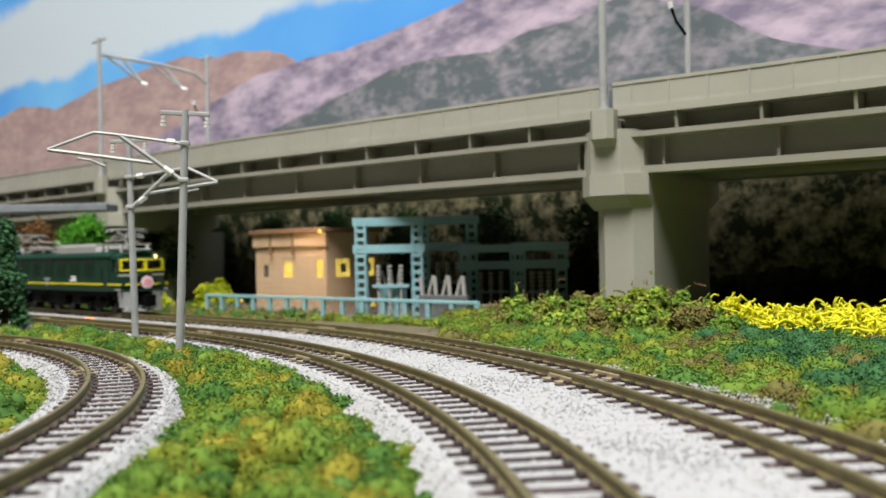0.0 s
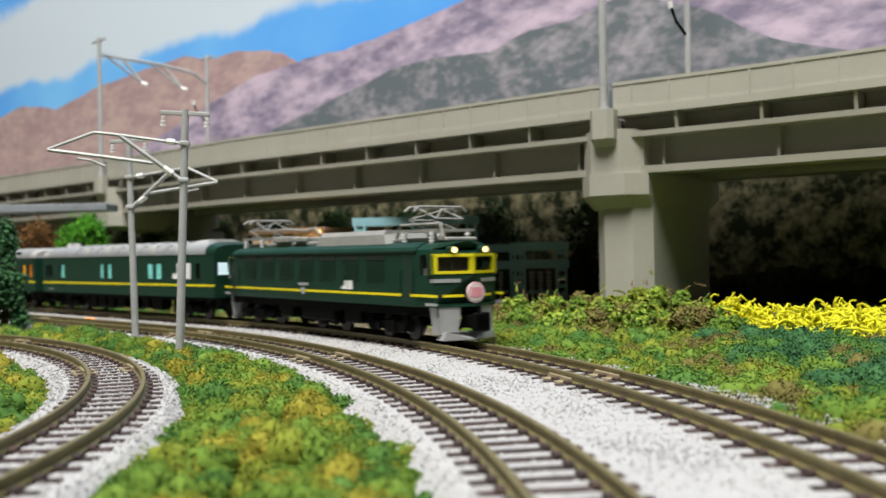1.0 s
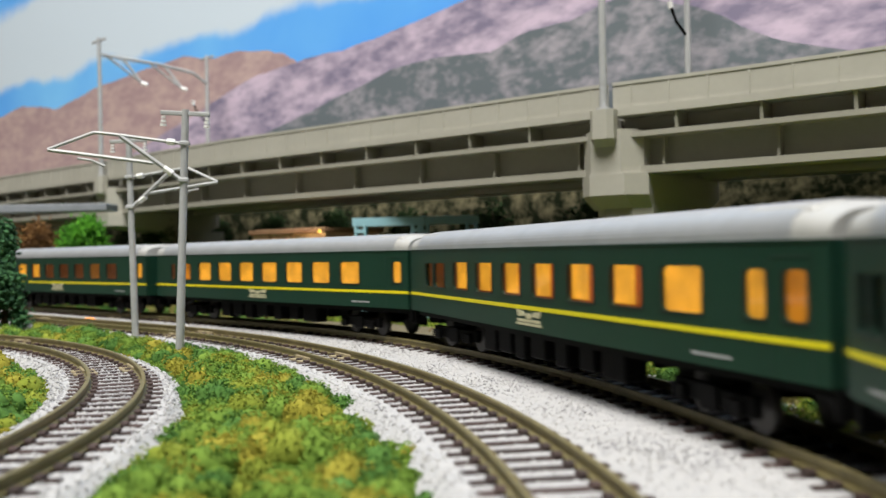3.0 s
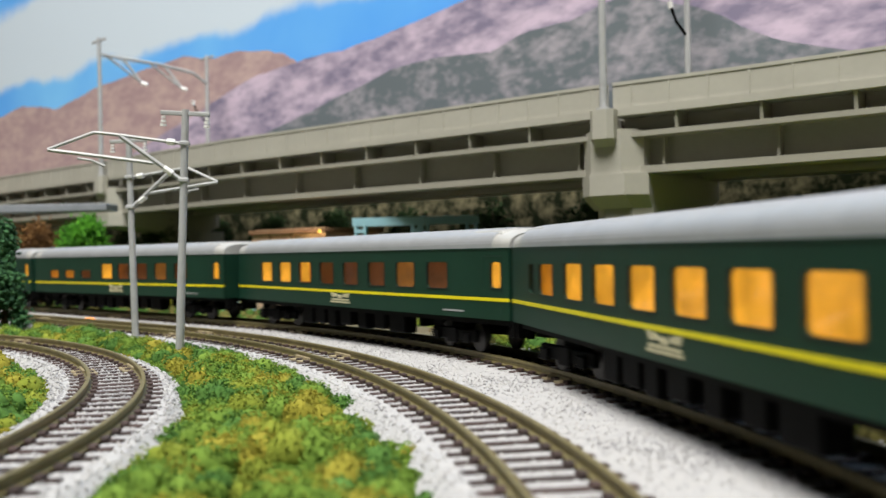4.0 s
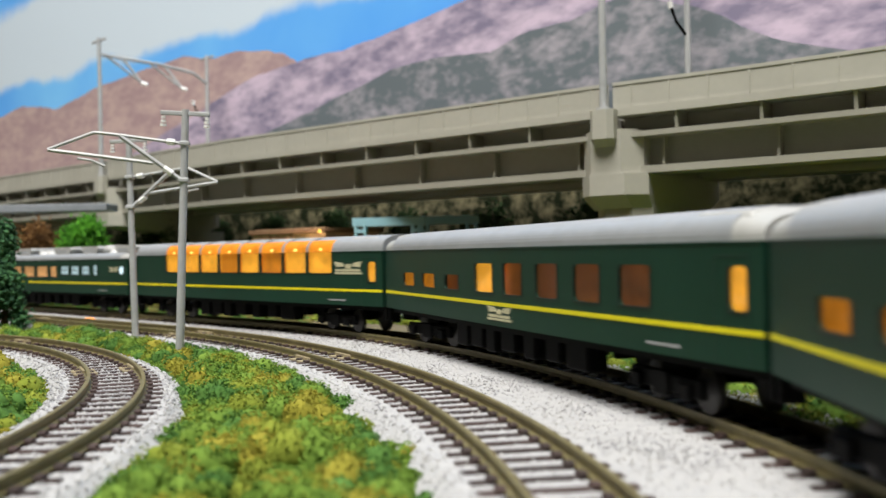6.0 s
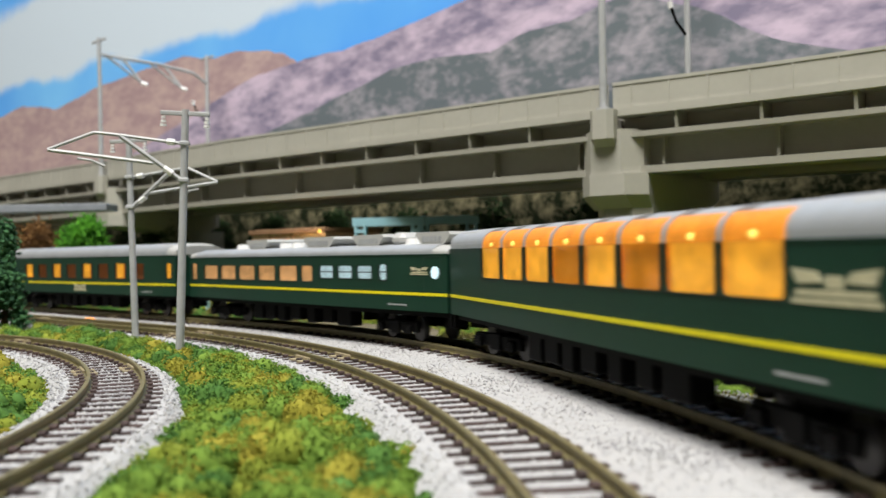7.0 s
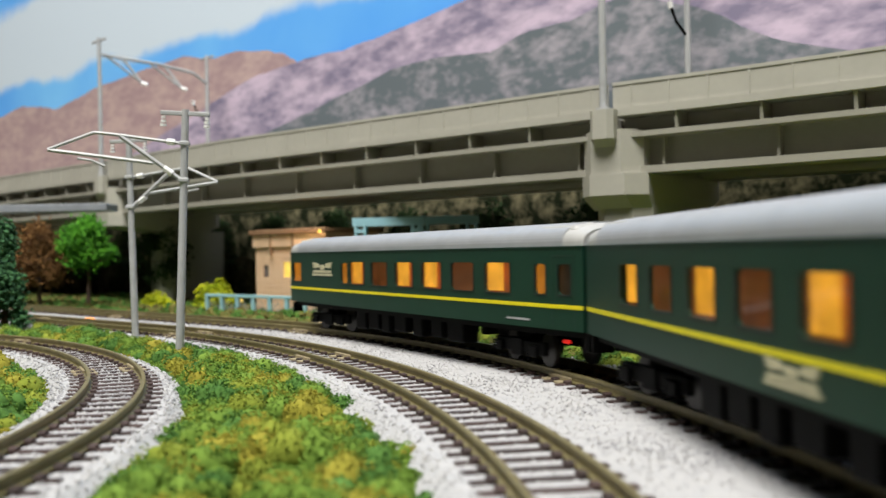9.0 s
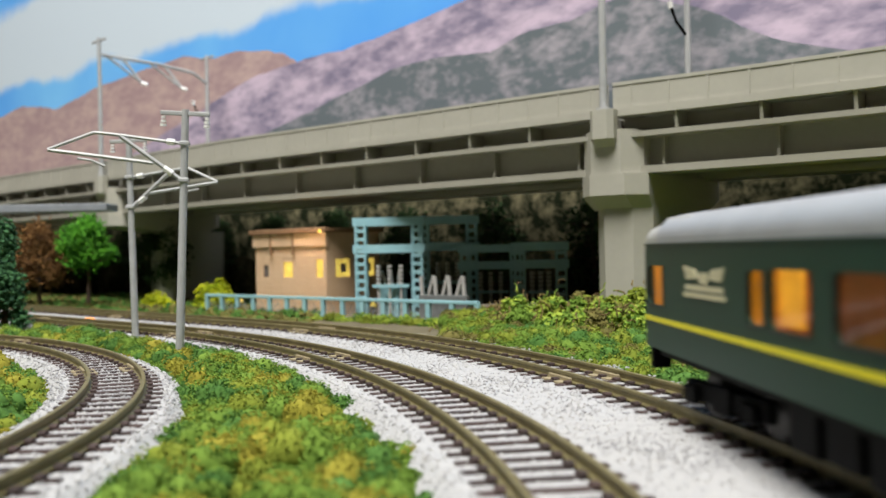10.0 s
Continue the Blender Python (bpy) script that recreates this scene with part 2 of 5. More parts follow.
def sweep(bm, pts, outline):
    """Sweep an outline of (offset to the left of the way, z) along points (x, y)."""
    P = [Vector((p[0], p[1])) for p in pts]
    rings = []
    for i, p in enumerate(P):
        d = (P[min(i + 1, len(P) - 1)] - P[max(i - 1, 0)]).normalized()
        n = Vector((-d.y, d.x))
        rings.append([bm.verts.new((p.x + n.x * o, p.y + n.y * o, z)) for o, z in outline])
    k = len(outline)
    for q, w in zip(rings, rings[1:]):
        for j in range(k):
            bm.faces.new((q[j], q[(j + 1) % k], w[(j + 1) % k], w[j]))
    bm.faces.new(rings[0][::-1])
    bm.faces.new(rings[-1])


OCTA_V = np.array([(1, 0, 0), (-1, 0, 0), (0, 1, 0), (0, -1, 0), (0, 0, 1), (0, 0, -1)], float)
OCTA_F = np.array([(0, 2, 4), (2, 1, 4), (1, 3, 4), (3, 0, 4), (2, 0, 5), (1, 2, 5), (3, 1, 5), (0, 3, 5)])


TETRA_V = np.array([(1, 1, 1), (-1, -1, 1), (-1, 1, -1), (1, -1, -1)], float) * 0.85
TETRA_F = np.array([(0, 2, 1), (0, 1, 3), (0, 3, 2), (1, 2, 3)])


def grains(name, pts, sizes, material, parent=None, squash=0.8, foam=False):
    """Many small uneven pieces as one mesh; points and sizes in mm."""
    n = len(pts)
    V, F = (TETRA_V, TETRA_F) if foam else (OCTA_V, OCTA_F)
    w = len(V)
    v = V[None] * sizes[:, None, None] * rng.uniform(0.6, 1.25, (n, w, 1))
    v[:, :, 2] *= squash
    a, b = rng.uniform(0, 6.28, n), rng.uniform(-0.8, 0.8, n)
    ca, sa, cb, sb = np.cos(a), np.sin(a), np.cos(b), np.sin(b)
    x, y, z = v[:, :, 0].copy(), v[:, :, 1].copy(), v[:, :, 2].copy()
    y, z = y * cb[:, None] - z * sb[:, None], y * sb[:, None] + z * cb[:, None]
    x, y = x * ca[:, None] - y * sa[:, None], x * sa[:, None] + y * ca[:, None]
    v = np.stack([x, y, z], 2) + pts[:, None]
    f = (F[None] + w * np.arange(n)[:, None, None]).reshape(-1, 3)
    me = bpy.data.meshes.new(name)
    me.vertices.add(n * w)
    me.vertices.foreach_set("co", (v.reshape(-1) * MM).astype(np.float32))
    me.loops.add(len(f) * 3)
    me.loops.foreach_set("vertex_index", f.reshape(-1).astype(np.int32))
    me.polygons.add(len(f))
    me.polygons.foreach_set("loop_start", np.arange(0, len(f) * 3, 3, dtype=np.int32))
    me.update()
    me.shade_flat()
    me.materials.append(material)
    ob = new(name, me)
    if parent:
        ob.parent = parent
    return ob


def track_point(radius, s):
    """A point (x, y) of a main track at arc length s of the outer line, and its heading in radians. s grows with the train's way."""
    th = -float(s) / R_OUT
    c = min(max(th, TH_END), TH_STRAIGHT)
    p = Vector((CX + radius * math.cos(c), CY + radius * math.sin(c)))
    p += (th - c) * R_OUT * Vector((-math.sin(c), math.cos(c)))
    return p, c - math.pi / 2


def main_offset(x, y):
    """Signed distance of points from the middle track's centre line (positive outward)."""
    dx, dy = x - CX, y - CY
    th = np.arctan2(dy, dx)
    r = np.hypot(dx, dy)
    def line(t0):
        return dx * math.cos(t0) + dy * math.sin(t0)
    r = np.where(th > TH_STRAIGHT, line(TH_STRAIGHT), np.where(th < TH_END, line(TH_END), r))
    return r - R_MID


def hills(x, y, amp=1.0):
    return amp * (0.5 * np.sin(x * 0.11 + 1.3 * np.sin(y * 0.07)) + 0.35 * np.sin(y * 0.19 + x * 0.05) + 0.25 * np.sin(x * 0.37 + y * 0.31))


# ---- setting ----
def setting():
    bm = bmesh.new()
    box(bm, -2500, 2500, -2500, 2500, -760, -750)
    tagged(part("floor", bm, FLOORM), "brown wooden room floor", "floor", kind="structure")
    for nm, r in (("wall_north", (-2500, 2500, 2500, 2560)), ("wall_south", (-2500, 2500, -2560, -2500)), ("wall_east", (2500, 2560, -2560, 2560)), ("wall_west", (-2560, -2500, -2560, 2560))):
        bm = bmesh.new()
        box(bm, *r, -760, 1700)
        tagged(part(nm, bm, PLASTER), "plain painted room wall", "wall", kind="structure")
    bm = bmesh.new()
    box(bm, -2560, 2560, -2560, 2560, 1700, 1760)
    tagged(part("ceiling", bm, PLASTER), "plain painted room ceiling", "ceiling", kind="structure")
    bm = bmesh.new()
    box(bm, -1800, 1700, -1800, 1950, -40, 0)
    tagged(part("ground", bm, BOARD), "brown scatter-covered ground of the model layout", "ground", kind="structure")


# the printed board stands right behind the viaduct
def backdrop():
    m = pose(131 * MM, 325 * MM, 0, 0, 0, -41.4)
    root = thing("backdrop", m, "printed backdrop board with sky, cloud and rose-grey mountains", "backdrop", kind="structure")
    bm = boxes((-1500, 330, 0, 8, 0, 420))
    part("sky_panel", bm, SKYM, root, "blue printed sky")

    def layer(name, ridge, depth, material, label, rough, bottom=0.0):
        pts = []
        for (a0, z0), (a1, z1) in zip(ridge, ridge[1:]):
            n = max(2, int((a1 - a0) / 6))
            for i in range(n):
                k = i / n
                a = a0 + (a1 - a0) * k
                z = z0 + (z1 - z0) * k + rough * (noise.noise((a * 0.045, depth, 0)) + 0.5 * noise.noise((a * 0.15, depth, 3)))
                pts.append((a, z))
        pts.append(ridge[-1])
        outline = pts + [(ridge[-1][0], bottom), (ridge[0][0], bottom)]
        bm = bmesh.new()
        prism(bm, outline, "y", -depth, -depth + 0.5)
        part(name, bm, material, root, label)

    layer("far_ridge", [(-1500, 150), (-900, 138), (-644, 139), (-604, 143), (-576, 139.5), (-549, 135), (-524, 138.5), (-498, 143), (-452, 146), (-406, 148), (-385, 148.5), (-369, 146.5), (-353, 142.5), (-340, 144), (-330, 143.5), (-302, 139.5), (-289, 136), (-278, 130), (-250, 112)], 1.2, RIDGE_A, "rose-brown printed ridge", 1.6)
    layer("middle_ridge", [(-560, 62), (-473, 86), (-406, 103.5), (-371, 112), (-337, 121), (-309, 127), (-269, 129.5), (-239, 130), (-211, 132.5), (-190, 135.5), (-170, 138), (-158, 140), (-103, 151), (-40, 156), (60, 150), (300, 120)], 1.9, RIDGE_B, "violet printed mountain slope", 1.2)
    layer("near_ridge", [(-380, 76), (-322, 89), (-298, 94.5), (-253, 104.5), (-219, 111.5), (-190, 116), (-169, 116), (-142, 114), (-126, 119), (-100, 121), (-80, 124), (-72, 125), (-52, 119), (-38, 113), (-20, 102), (-8, 96.5), (23, 86), (80, 80), (300, 70)], 2.6, RIDGE_C, "grey-green printed forest slope", 1.6)
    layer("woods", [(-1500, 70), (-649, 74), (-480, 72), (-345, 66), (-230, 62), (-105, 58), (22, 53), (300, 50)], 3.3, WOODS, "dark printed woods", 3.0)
    # rough-edged dark sheet: the dark under the viaduct painted on the backdrop
    layer("shade_sheet", [(-1500, 18), (-649, 20), (-480, 22), (-345, 22), (-230, 20), (-105, 17), (22, 15), (300, 15)], 4.0, SHADE, "near-black sheet painted as shade under the viaduct", 14.0)


# ---- track ----
SLEEPER_GAP = 4.8


def sleeper_mesh():
    bm = bmesh.new()
    box(bm, -0.70, 0.70, -7.7, 7.7, 1.2, 2.85, bevel=0.1)
    for y in (-4.5, 4.5):
        for s in (-1, 1):
            box(bm, -0.8, 0.8, y + s * 1.0 - 0.55, y + s * 1.0 + 0.55, 2.75, 3.3, bevel=0.12)
    ob = part("sleeper", bm, SLEEPER)
    me = ob.data
    bpy.data.objects.remove(ob)
    return me


RAIL_OUT = [(-0.7, 2.9), (0.7, 2.9), (0.7, 3.1), (0.2, 3.25), (0.2, 3.9), (0.34, 4.05), (0.34, 4.44), (0.27, 4.5), (-0.27, 4.5), (-0.34, 4.44), (-0.34, 4.05), (-0.2, 3.9), (-0.2, 3.25), (-0.7, 3.1)]


def track(label, place, s0, s1, far, sleeper, joints):
    """place(s) gives a point and a heading in radians."""
    root = thing("railway_track", at(0, 0, 0), label, "railway track", "tracks of the layout", kind="structure")
    n = int((s1 - s0) / 4)
    for side in (-4.5, 4.5):
        bm = bmesh.new()
        pts = []
        for i in range(n + 1):
            p, h = place(s0 + (s1 - s0) * i / n)
            pts.append((p.x - math.sin(h) * side, p.y + math.cos(h) * side))
        sweep(bm, pts, RAIL_OUT)
        part("rail", bm, RAILMAT, root, "olive-brown weathered rail")
    s = s0
    while s < s1:
        p, h = place(s)
        if far[0] < s < far[1]:
            ob = new("sleeper", sleeper)
            ob.parent = root
            ob.matrix_basis = pose(p.x * MM, p.y * MM, 0, 0, 0, math.degrees(h) + random.uniform(-0.8, 0.8))
        s += SLEEPER_GAP
    for s in joints:
        p, h = place(s)
        for side in (-4.5, 4.5):
            bm = bmesh.new()
            box(bm, -4.2, 4.2, -0.6, 0.6, 2.95, 3.7, bevel=0.15)
            for q in (-2.4, 2.4):
                box(bm, q - 1.2, q + 1.2, -2.2, 2.2, 2.6, 3.05, bevel=0.1)
            ob = part("rail_joiner", bm, JOINT, root, "beige plastic rail joiner")
            ob.matrix_basis = pose((p.x - math.sin(h) * side) * MM, (p.y + math.cos(h) * side) * MM, 0, 0, 0, math.degrees(h))
    return root


def inner_place(s):
    th = s / R_IN
    return Vector((IX + R_IN * math.cos(th), IY + R_IN * math.sin(th))), th + math.pi / 2


def tracks():
    sl = sleeper_mesh()
    track("middle curved track with brown sleepers on pale ballast", lambda s: track_point(R_MID, s), -900, 260, (-560, 60), sl, (-175, -262, -372))
    track("outer curved track with brown sleepers on pale ballast", lambda s: track_point(R_OUT, s), -2000, 1650, (-620, 110), sl, (-118, -245, -360))
    track("tightly curved inner track with brown sleepers on pale ballast", inner_place, -120, 420, (-60, 330), sl, (88, 168))
    # ballast beds
    bm = bmesh.new()
    pts = [track_point(R_MID, -900 + i * 5)[0] for i in range(233)]
    sweep(bm, [(p.x, p.y) for p in pts], [(-12.8, 0.02), (-9.6, 2.4), (-8.4, 2.6), (39, 2.6), (41.5, 2.4), (43.5, 0.02)])
    root = tagged(part("ballast_bed", bm, BALLAST), "pale grey stone ballast bed under the two main tracks", "ballast", kind="structure")
    bm = bmesh.new()
    pts = [inner_place(-120 + i * 5)[0] for i in range(109)]
    sweep(bm, [(p.x, p.y) for p in pts], [(-12.4, 0.02), (-9.4, 2.4), (-8.4, 2.55), (8.4, 2.55), (9.4, 2.4), (12.4, 0.02)])
    root2 = tagged(part("ballast_bed", bm, BALLAST), "pale grey stone ballast bed under the inner track", "ballast", kind="structure")
    # loose grains
    n = 62000
    off = rng.uniform(-13.5, 46, n)
    s = -rng.uniform(-70, 520, n)
    xy = np.array([(p.x - math.sin(h) * o, p.y + math.cos(h) * o) for (p, h), o in ((track_point(R_MID, q), w) for q, w in zip(s, off))])
    o = main_offset(xy[:, 0], xy[:, 1])
    keep = (np.abs(np.abs(o) - 4.5) > 1.1) & (np.abs(np.abs(o - 30.5) - 4.5) > 1.1)
    inside = (np.abs(o) < 8.3) | (np.abs(o - 30.5) < 8.3)
    z = np.where(o < -9.6, 2.4 * (o + 12.8) / 3.2, 2.45) + rng.uniform(-0.15, 0.22, n)
    z = np.where(inside, rng.uniform(2.4, 2.72, n), np.where(o > 9, z + 0.08 + 0.12 * np.sin(xy[:, 0] * 0.2) * np.sin(xy[:, 1] * 0.17), z))
    size = np.where(inside, rng.uniform(0.18, 0.30, n), rng.uniform(0.16, 0.33, n))
    k = keep & (z > 0)
    tagged(grains("ballast_grains", np.c_[xy, z][k], size[k], GRIT), "loose pale grey ballast grains round the main tracks", "ballast", kind="stuff")
    n = 15000
    th, o = rng.uniform(-0.35, 1.75, n), rng.uniform(-13, 13, n)
    z = np.where(np.abs(o) > 9.4, 2.4 * (12.4 - np.abs(o)) / 3, 2.45) + rng.uniform(-0.1, 0.3, n)
    inside = np.abs(o) < 7.8
    z = np.where(inside, rng.uniform(2.4, 2.7, n), z)
    k = (np.abs(np.abs(o) - 4.5) > 1.1) & (z > -0.1)
    p = np.c_[IX + (R_IN + o) * np.cos(th), IY + (R_IN + o) * np.sin(th), z]
    tagged(grains("ballast_grains", p[k], rng.uniform(0.2, 0.4, n)[k], GRIT), "loose pale grey ballast grains round the inner track", "ballast", kind="stuff")


# ---- viaduct ----
NEAR_EDGE = [(225, 150), (114.6, 240.2), (83.5, 265.2), (51, 289), (-16.6, 345.6), (-93.3, 409), (-173.5, 486.4), (-270.8, 574.2), (-480, 770)]
DECK = 60.0  # width
Z_TOP, Z_LIP, Z_UP, Z_LOW = 76.0, 68.0, 60.6, 50.2


def along(pts, step, start=0.0):
    """Stations along a polyline: point, heading in degrees."""
    out, left = [], start
    for (x0, y0), (x1, y1) in zip(pts, pts[1:]):
        d = math.hypot(x1 - x0, y1 - y0)
        while left < d:
            out.append((x0 + (x1 - x0) * left / d, y0 + (y1 - y0) * left / d, math.degrees(math.atan2(y1 - y0, x1 - x0))))
            left += step
        left -= d
    return out


def span(pts, label):
    """One span; the points run with the deck to the left of the way."""
    root = thing("viaduct_span", at(pts[0][0], pts[0][1], 0), label, "viaduct", "spans of the viaduct", kind="")
    back = Matrix.Translation((-pts[0][0] * MM, -pts[0][1] * MM, 0))

    def add(name, bm, material, label=""):
        ob = part(name, bm, material, root, label)
        ob.matrix_basis = back
        return ob
    for a, nm in ((0, "near"), (DECK, "far")):
        s = 1 if a == 0 else -1
        bm = bmesh.new()
        sweep(bm, pts, [(a, Z_LIP), (a + s * 2.0, Z_LIP), (a + s * 2.0, Z_TOP - 1), (a + s * 2.2, Z_TOP - 1), (a + s * 2.2, Z_TOP), (a - s * 0.25, Z_TOP), (a - s * 0.25, Z_TOP - 1.0), (a, Z_TOP - 1.0)][::s])
        par = add("parapet", bm, CONCRETE, "plain grey parapet wall")
        for x, y, h in along(pts, 12.0, 6) if a == 0 else ():
            bm = bmesh.new()
            box(bm, -0.25, 0.25, -0.22, 0.3, Z_LIP + 0.2, Z_TOP - 1.1, m=pose(x, y, 0, 0, 0, h))
            rb = part("rib", bm, CONCRETE, par)
    bm = bmesh.new()
    sweep(bm, pts, [(-0.7, Z_LIP - 2.4), (DECK + 0.7, Z_LIP - 2.4), (DECK + 0.7, Z_LIP), (-0.7, Z_LIP)])
    add("deck_slab", bm, CONCRETE)
    for a, s in ((0, 1), (DECK, -1)):
        bm = bmesh.new()
        sweep(bm, pts, [(a + s * 0.6, Z_UP - 1.6), (a + s * 9, Z_UP - 1.6), (a + s * 9, Z_UP), (a + s * 0.6, Z_UP)][::s])
        add("upper_flange", bm, GIRDER)
        bm = bmesh.new()
        sweep(bm, pts, [(a + s * 8.0, Z_LOW), (a + s * 9.5, Z_LOW), (a + s * 9.5, Z_LIP - 2.4), (a + s * 8.0, Z_LIP - 2.4)][::s])
        add("web", bm, GIRDER)
        bm = bmesh.new()
        sweep(bm, pts, [(a + s * 2.6, Z_LOW - 2.2), (a + s * 15, Z_LOW - 2.2), (a + s * 15, Z_LOW), (a + s * 2.6, Z_LOW)][::s])
        add("lower_flange", bm, GIRDER)
        for x, y, h in along(pts, 25, 20):
            bm = bmesh.new()
            vs = prism(bm, [(0.7, Z_UP), (8.1, Z_UP), (8.1, Z_LIP - 2.4), (0.2, Z_LIP - 2.4), (0.2, Z_LIP - 3.2)], "x", -0.5, 0.5)
            bmesh.ops.transform(bm, matrix=pose(x, y, 0, 0, 0, h) @ Matrix.Translation((0, a, 0)) @ Matrix.Diagonal((1, s, 1, 1)), verts=bm.verts)
            add("bracket", bm, GIRDER)
        for x, y, h in along(pts, 34, 14):
            bm = bmesh.new()
            box(bm, -0.5, 0.5, 5.0, 8.1, Z_LOW, Z_UP - 1.6)
            bmesh.ops.transform(bm, matrix=pose(x, y, 0, 0, 0, h) @ Matrix.Translation((0, a, 0)) @ Matrix.Diagonal((1, s, 1, 1)), verts=bm.verts)
            add("web_stiffener", bm, GIRDER)
    # inner beams
    for a in (30, 48):
        bm = bmesh.new()
        sweep(bm, pts, [(a - 1, Z_LOW), (a + 1, Z_LOW), (a + 1, Z_LIP - 2.4), (a - 1, Z_LIP - 2.4)])
        add("inner_beam", bm, GIRDER)
    return root


def chamfered(x0, x1, y0, y1, c):
    return [(x0 + c, y0), (x1 - c, y0), (x1, y0 + c), (x1, y1 - c), (x1 - c, y1), (x0 + c, y1), (x0, y1 - c), (x0, y0 + c)]


def pier(x, y, h, inset, label, wide):
    """x axis along the deck, y inward from the deck's near edge."""
    root = thing("viaduct_pier", at(x, y, 0, h), label, "pier", "piers of the viaduct")
    bm = bmesh.new()
    prism(bm, chamfered(-7.3, 11.6, inset, inset + 40, 4.6), "z", 0, 38.5)
    part("column", bm, CONCRETE, root, "tall chamfered grey column")
    bm = bmesh.new()
    prism(bm, chamfered(-7, 11.0, inset + 16, wide + 3, 3.0), "z", 0, 44)
    part("wall_column", bm, CONCRETE, root)
    # cap: flared block under the girders, and an upright block between them
    bm = bmesh.new()
    lo = chamfered(-8.6, 11.4, inset + 0.3, DECK - 6, 4.2)
    hi = chamfered(-10.8, 11.9, -3.2, DECK + 3.2, 5.4)
    a = [bm.verts.new((p[0], p[1], 37.3)) for p in lo]
    b = [bm.verts.new((p[0], p[1], 41.5)) for p in hi]
    c = [bm.verts.new((p[0], p[1], 48.0)) for p in hi]
    for q, w in ((a, b), (b, c)):
        for i in range(8):
            bm.faces.new((q[i], q[(i + 1) % 8], w[(i + 1) % 8], w[i]))
    bm.faces.new(a[::-1])
    bm.faces.new(c)
    part("cap", bm, CONCRETE, root, "flared grey pier cap")
    bm = bmesh.new()
    prism(bm, chamfered(-10.3, 10.3, -2.6, DECK + 2.6, 5.2), "z", 47.8, 61.5)
    part("bearing_block", bm, CONCRETE, root)
    bm = bmesh.new()
    prism(bm, chamfered(-4.0, 4.0, -6.2, -0.4, 1.6), "z", 58.6, 67.5)
    for v in prism(bm, chamfered(-4.0, 4.0, -6.2, -0.4, 1.6), "z", 56.4, 58.6):
        if v.co.z < 57:
            v.co.x, v.co.y = v.co.x * 0.8, v.co.y * 0.55 - 0.4
    part("lamp_bracket", bm, CONCRETE, root, "grey bracket for the lamp pole")
    return root


def portal(x, y, z, h, label):
    """Two poles at the deck's edges with a beam across; y runs inward."""
    root = thing("catenary_portal", at(x, y, z, h), label, "catenary portal", "catenary portals on the viaduct")
    for q, b in ((-3.2, 0.0), (DECK + 1.0, 0.0)):
        bm = bmesh.new()
        tube(bm, [(0, q, b), (0, q, 72)], 1.25, 12, 0.95)
        part("pole", bm, MAST, root, "pale grey round pole")
        bm = bmesh.new()
        prism(bm, [(p[0], p[1] + q) for p in chamfered(-2, 2, -2, 2, 0.8)], "z", 0, 1.2)
        part("collar", bm, MAST, root)
        bm = bmesh.new()
        box(bm, -7, 7, q - 0.5, q + 0.5, 70, 71.2, bevel=0.2)
        part("cross_arm", bm, MAST, root)
    bm = bmesh.new()
    tube(bm, [(0, -3, 63.5), (0, DECK * 0.5, 63), (0, DECK - 8, 61), (0, DECK + 1, 56)], 0.9, 8)
    part("beam", bm, MAST, root)
    for q in (10, 34):
        bm = bmesh.new()
        tube(bm, [(0, q, 63), (3, q + 9, 51)], 0.7)
        tube(bm, [(0, q - 9, 63), (3, q + 9, 51)], 0.6)
        part("drop_bracket", bm, MAST, root)
        bm = bmesh.new()
        tube(bm, [(3, q + 8.6, 51), (5, q + 11, 50)], 1.0, 8)
        part("insulator", bm, WHITE, root, "white insulator")
    bm = bmesh.new()
    tube(bm, [(0, DECK + 1, 34), (-2, DECK - 4, 39), (-3, DECK - 6, 44)], 0.55)
    part("arm", bm, BLACK, root, "dark arm")
    bm = bmesh.new()
    tube(bm, [(-3, DECK - 6, 43.5), (-3.2, DECK - 6.5, 46)], 1.0, 8)
    part("insulator", bm, WHITE, root, "white insulator")
    return root


def viaduct():
    right = NEAR_EDGE[3::-1]
    mid = NEAR_EDGE[3:7]
    left = NEAR_EDGE[6:]
    r = [(53, 287.5)] + right[1:]
    span(sorted(r), "grey road viaduct span with parapet and plate girders")
    span(sorted(mid), "long grey road viaduct span with parapet and plate girders")
    span(sorted([(-175.5, 488.2)] + left[1:]), "far grey road viaduct span")
    pier(52, 289.5, -38, 1.0, "grey chamfered pier with lamp bracket standing in green moss", 50)
    pier(-174, 487, -43, 26, "grey pier in the shade under the viaduct", 54)
    portal(52, 289.5, 67, -38, "pale catenary portal on the near pier, rising over the parapet")
    portal(-174, 487, 67, -43, "pale catenary portal on the far pier of the viaduct")


# ---- catenary masts ----
def ring(bm, c, r, h, seg=8):
    tube(bm, [(c[0], c[1], c[2]), (c[0], c[1], c[2] + h)], r, seg)


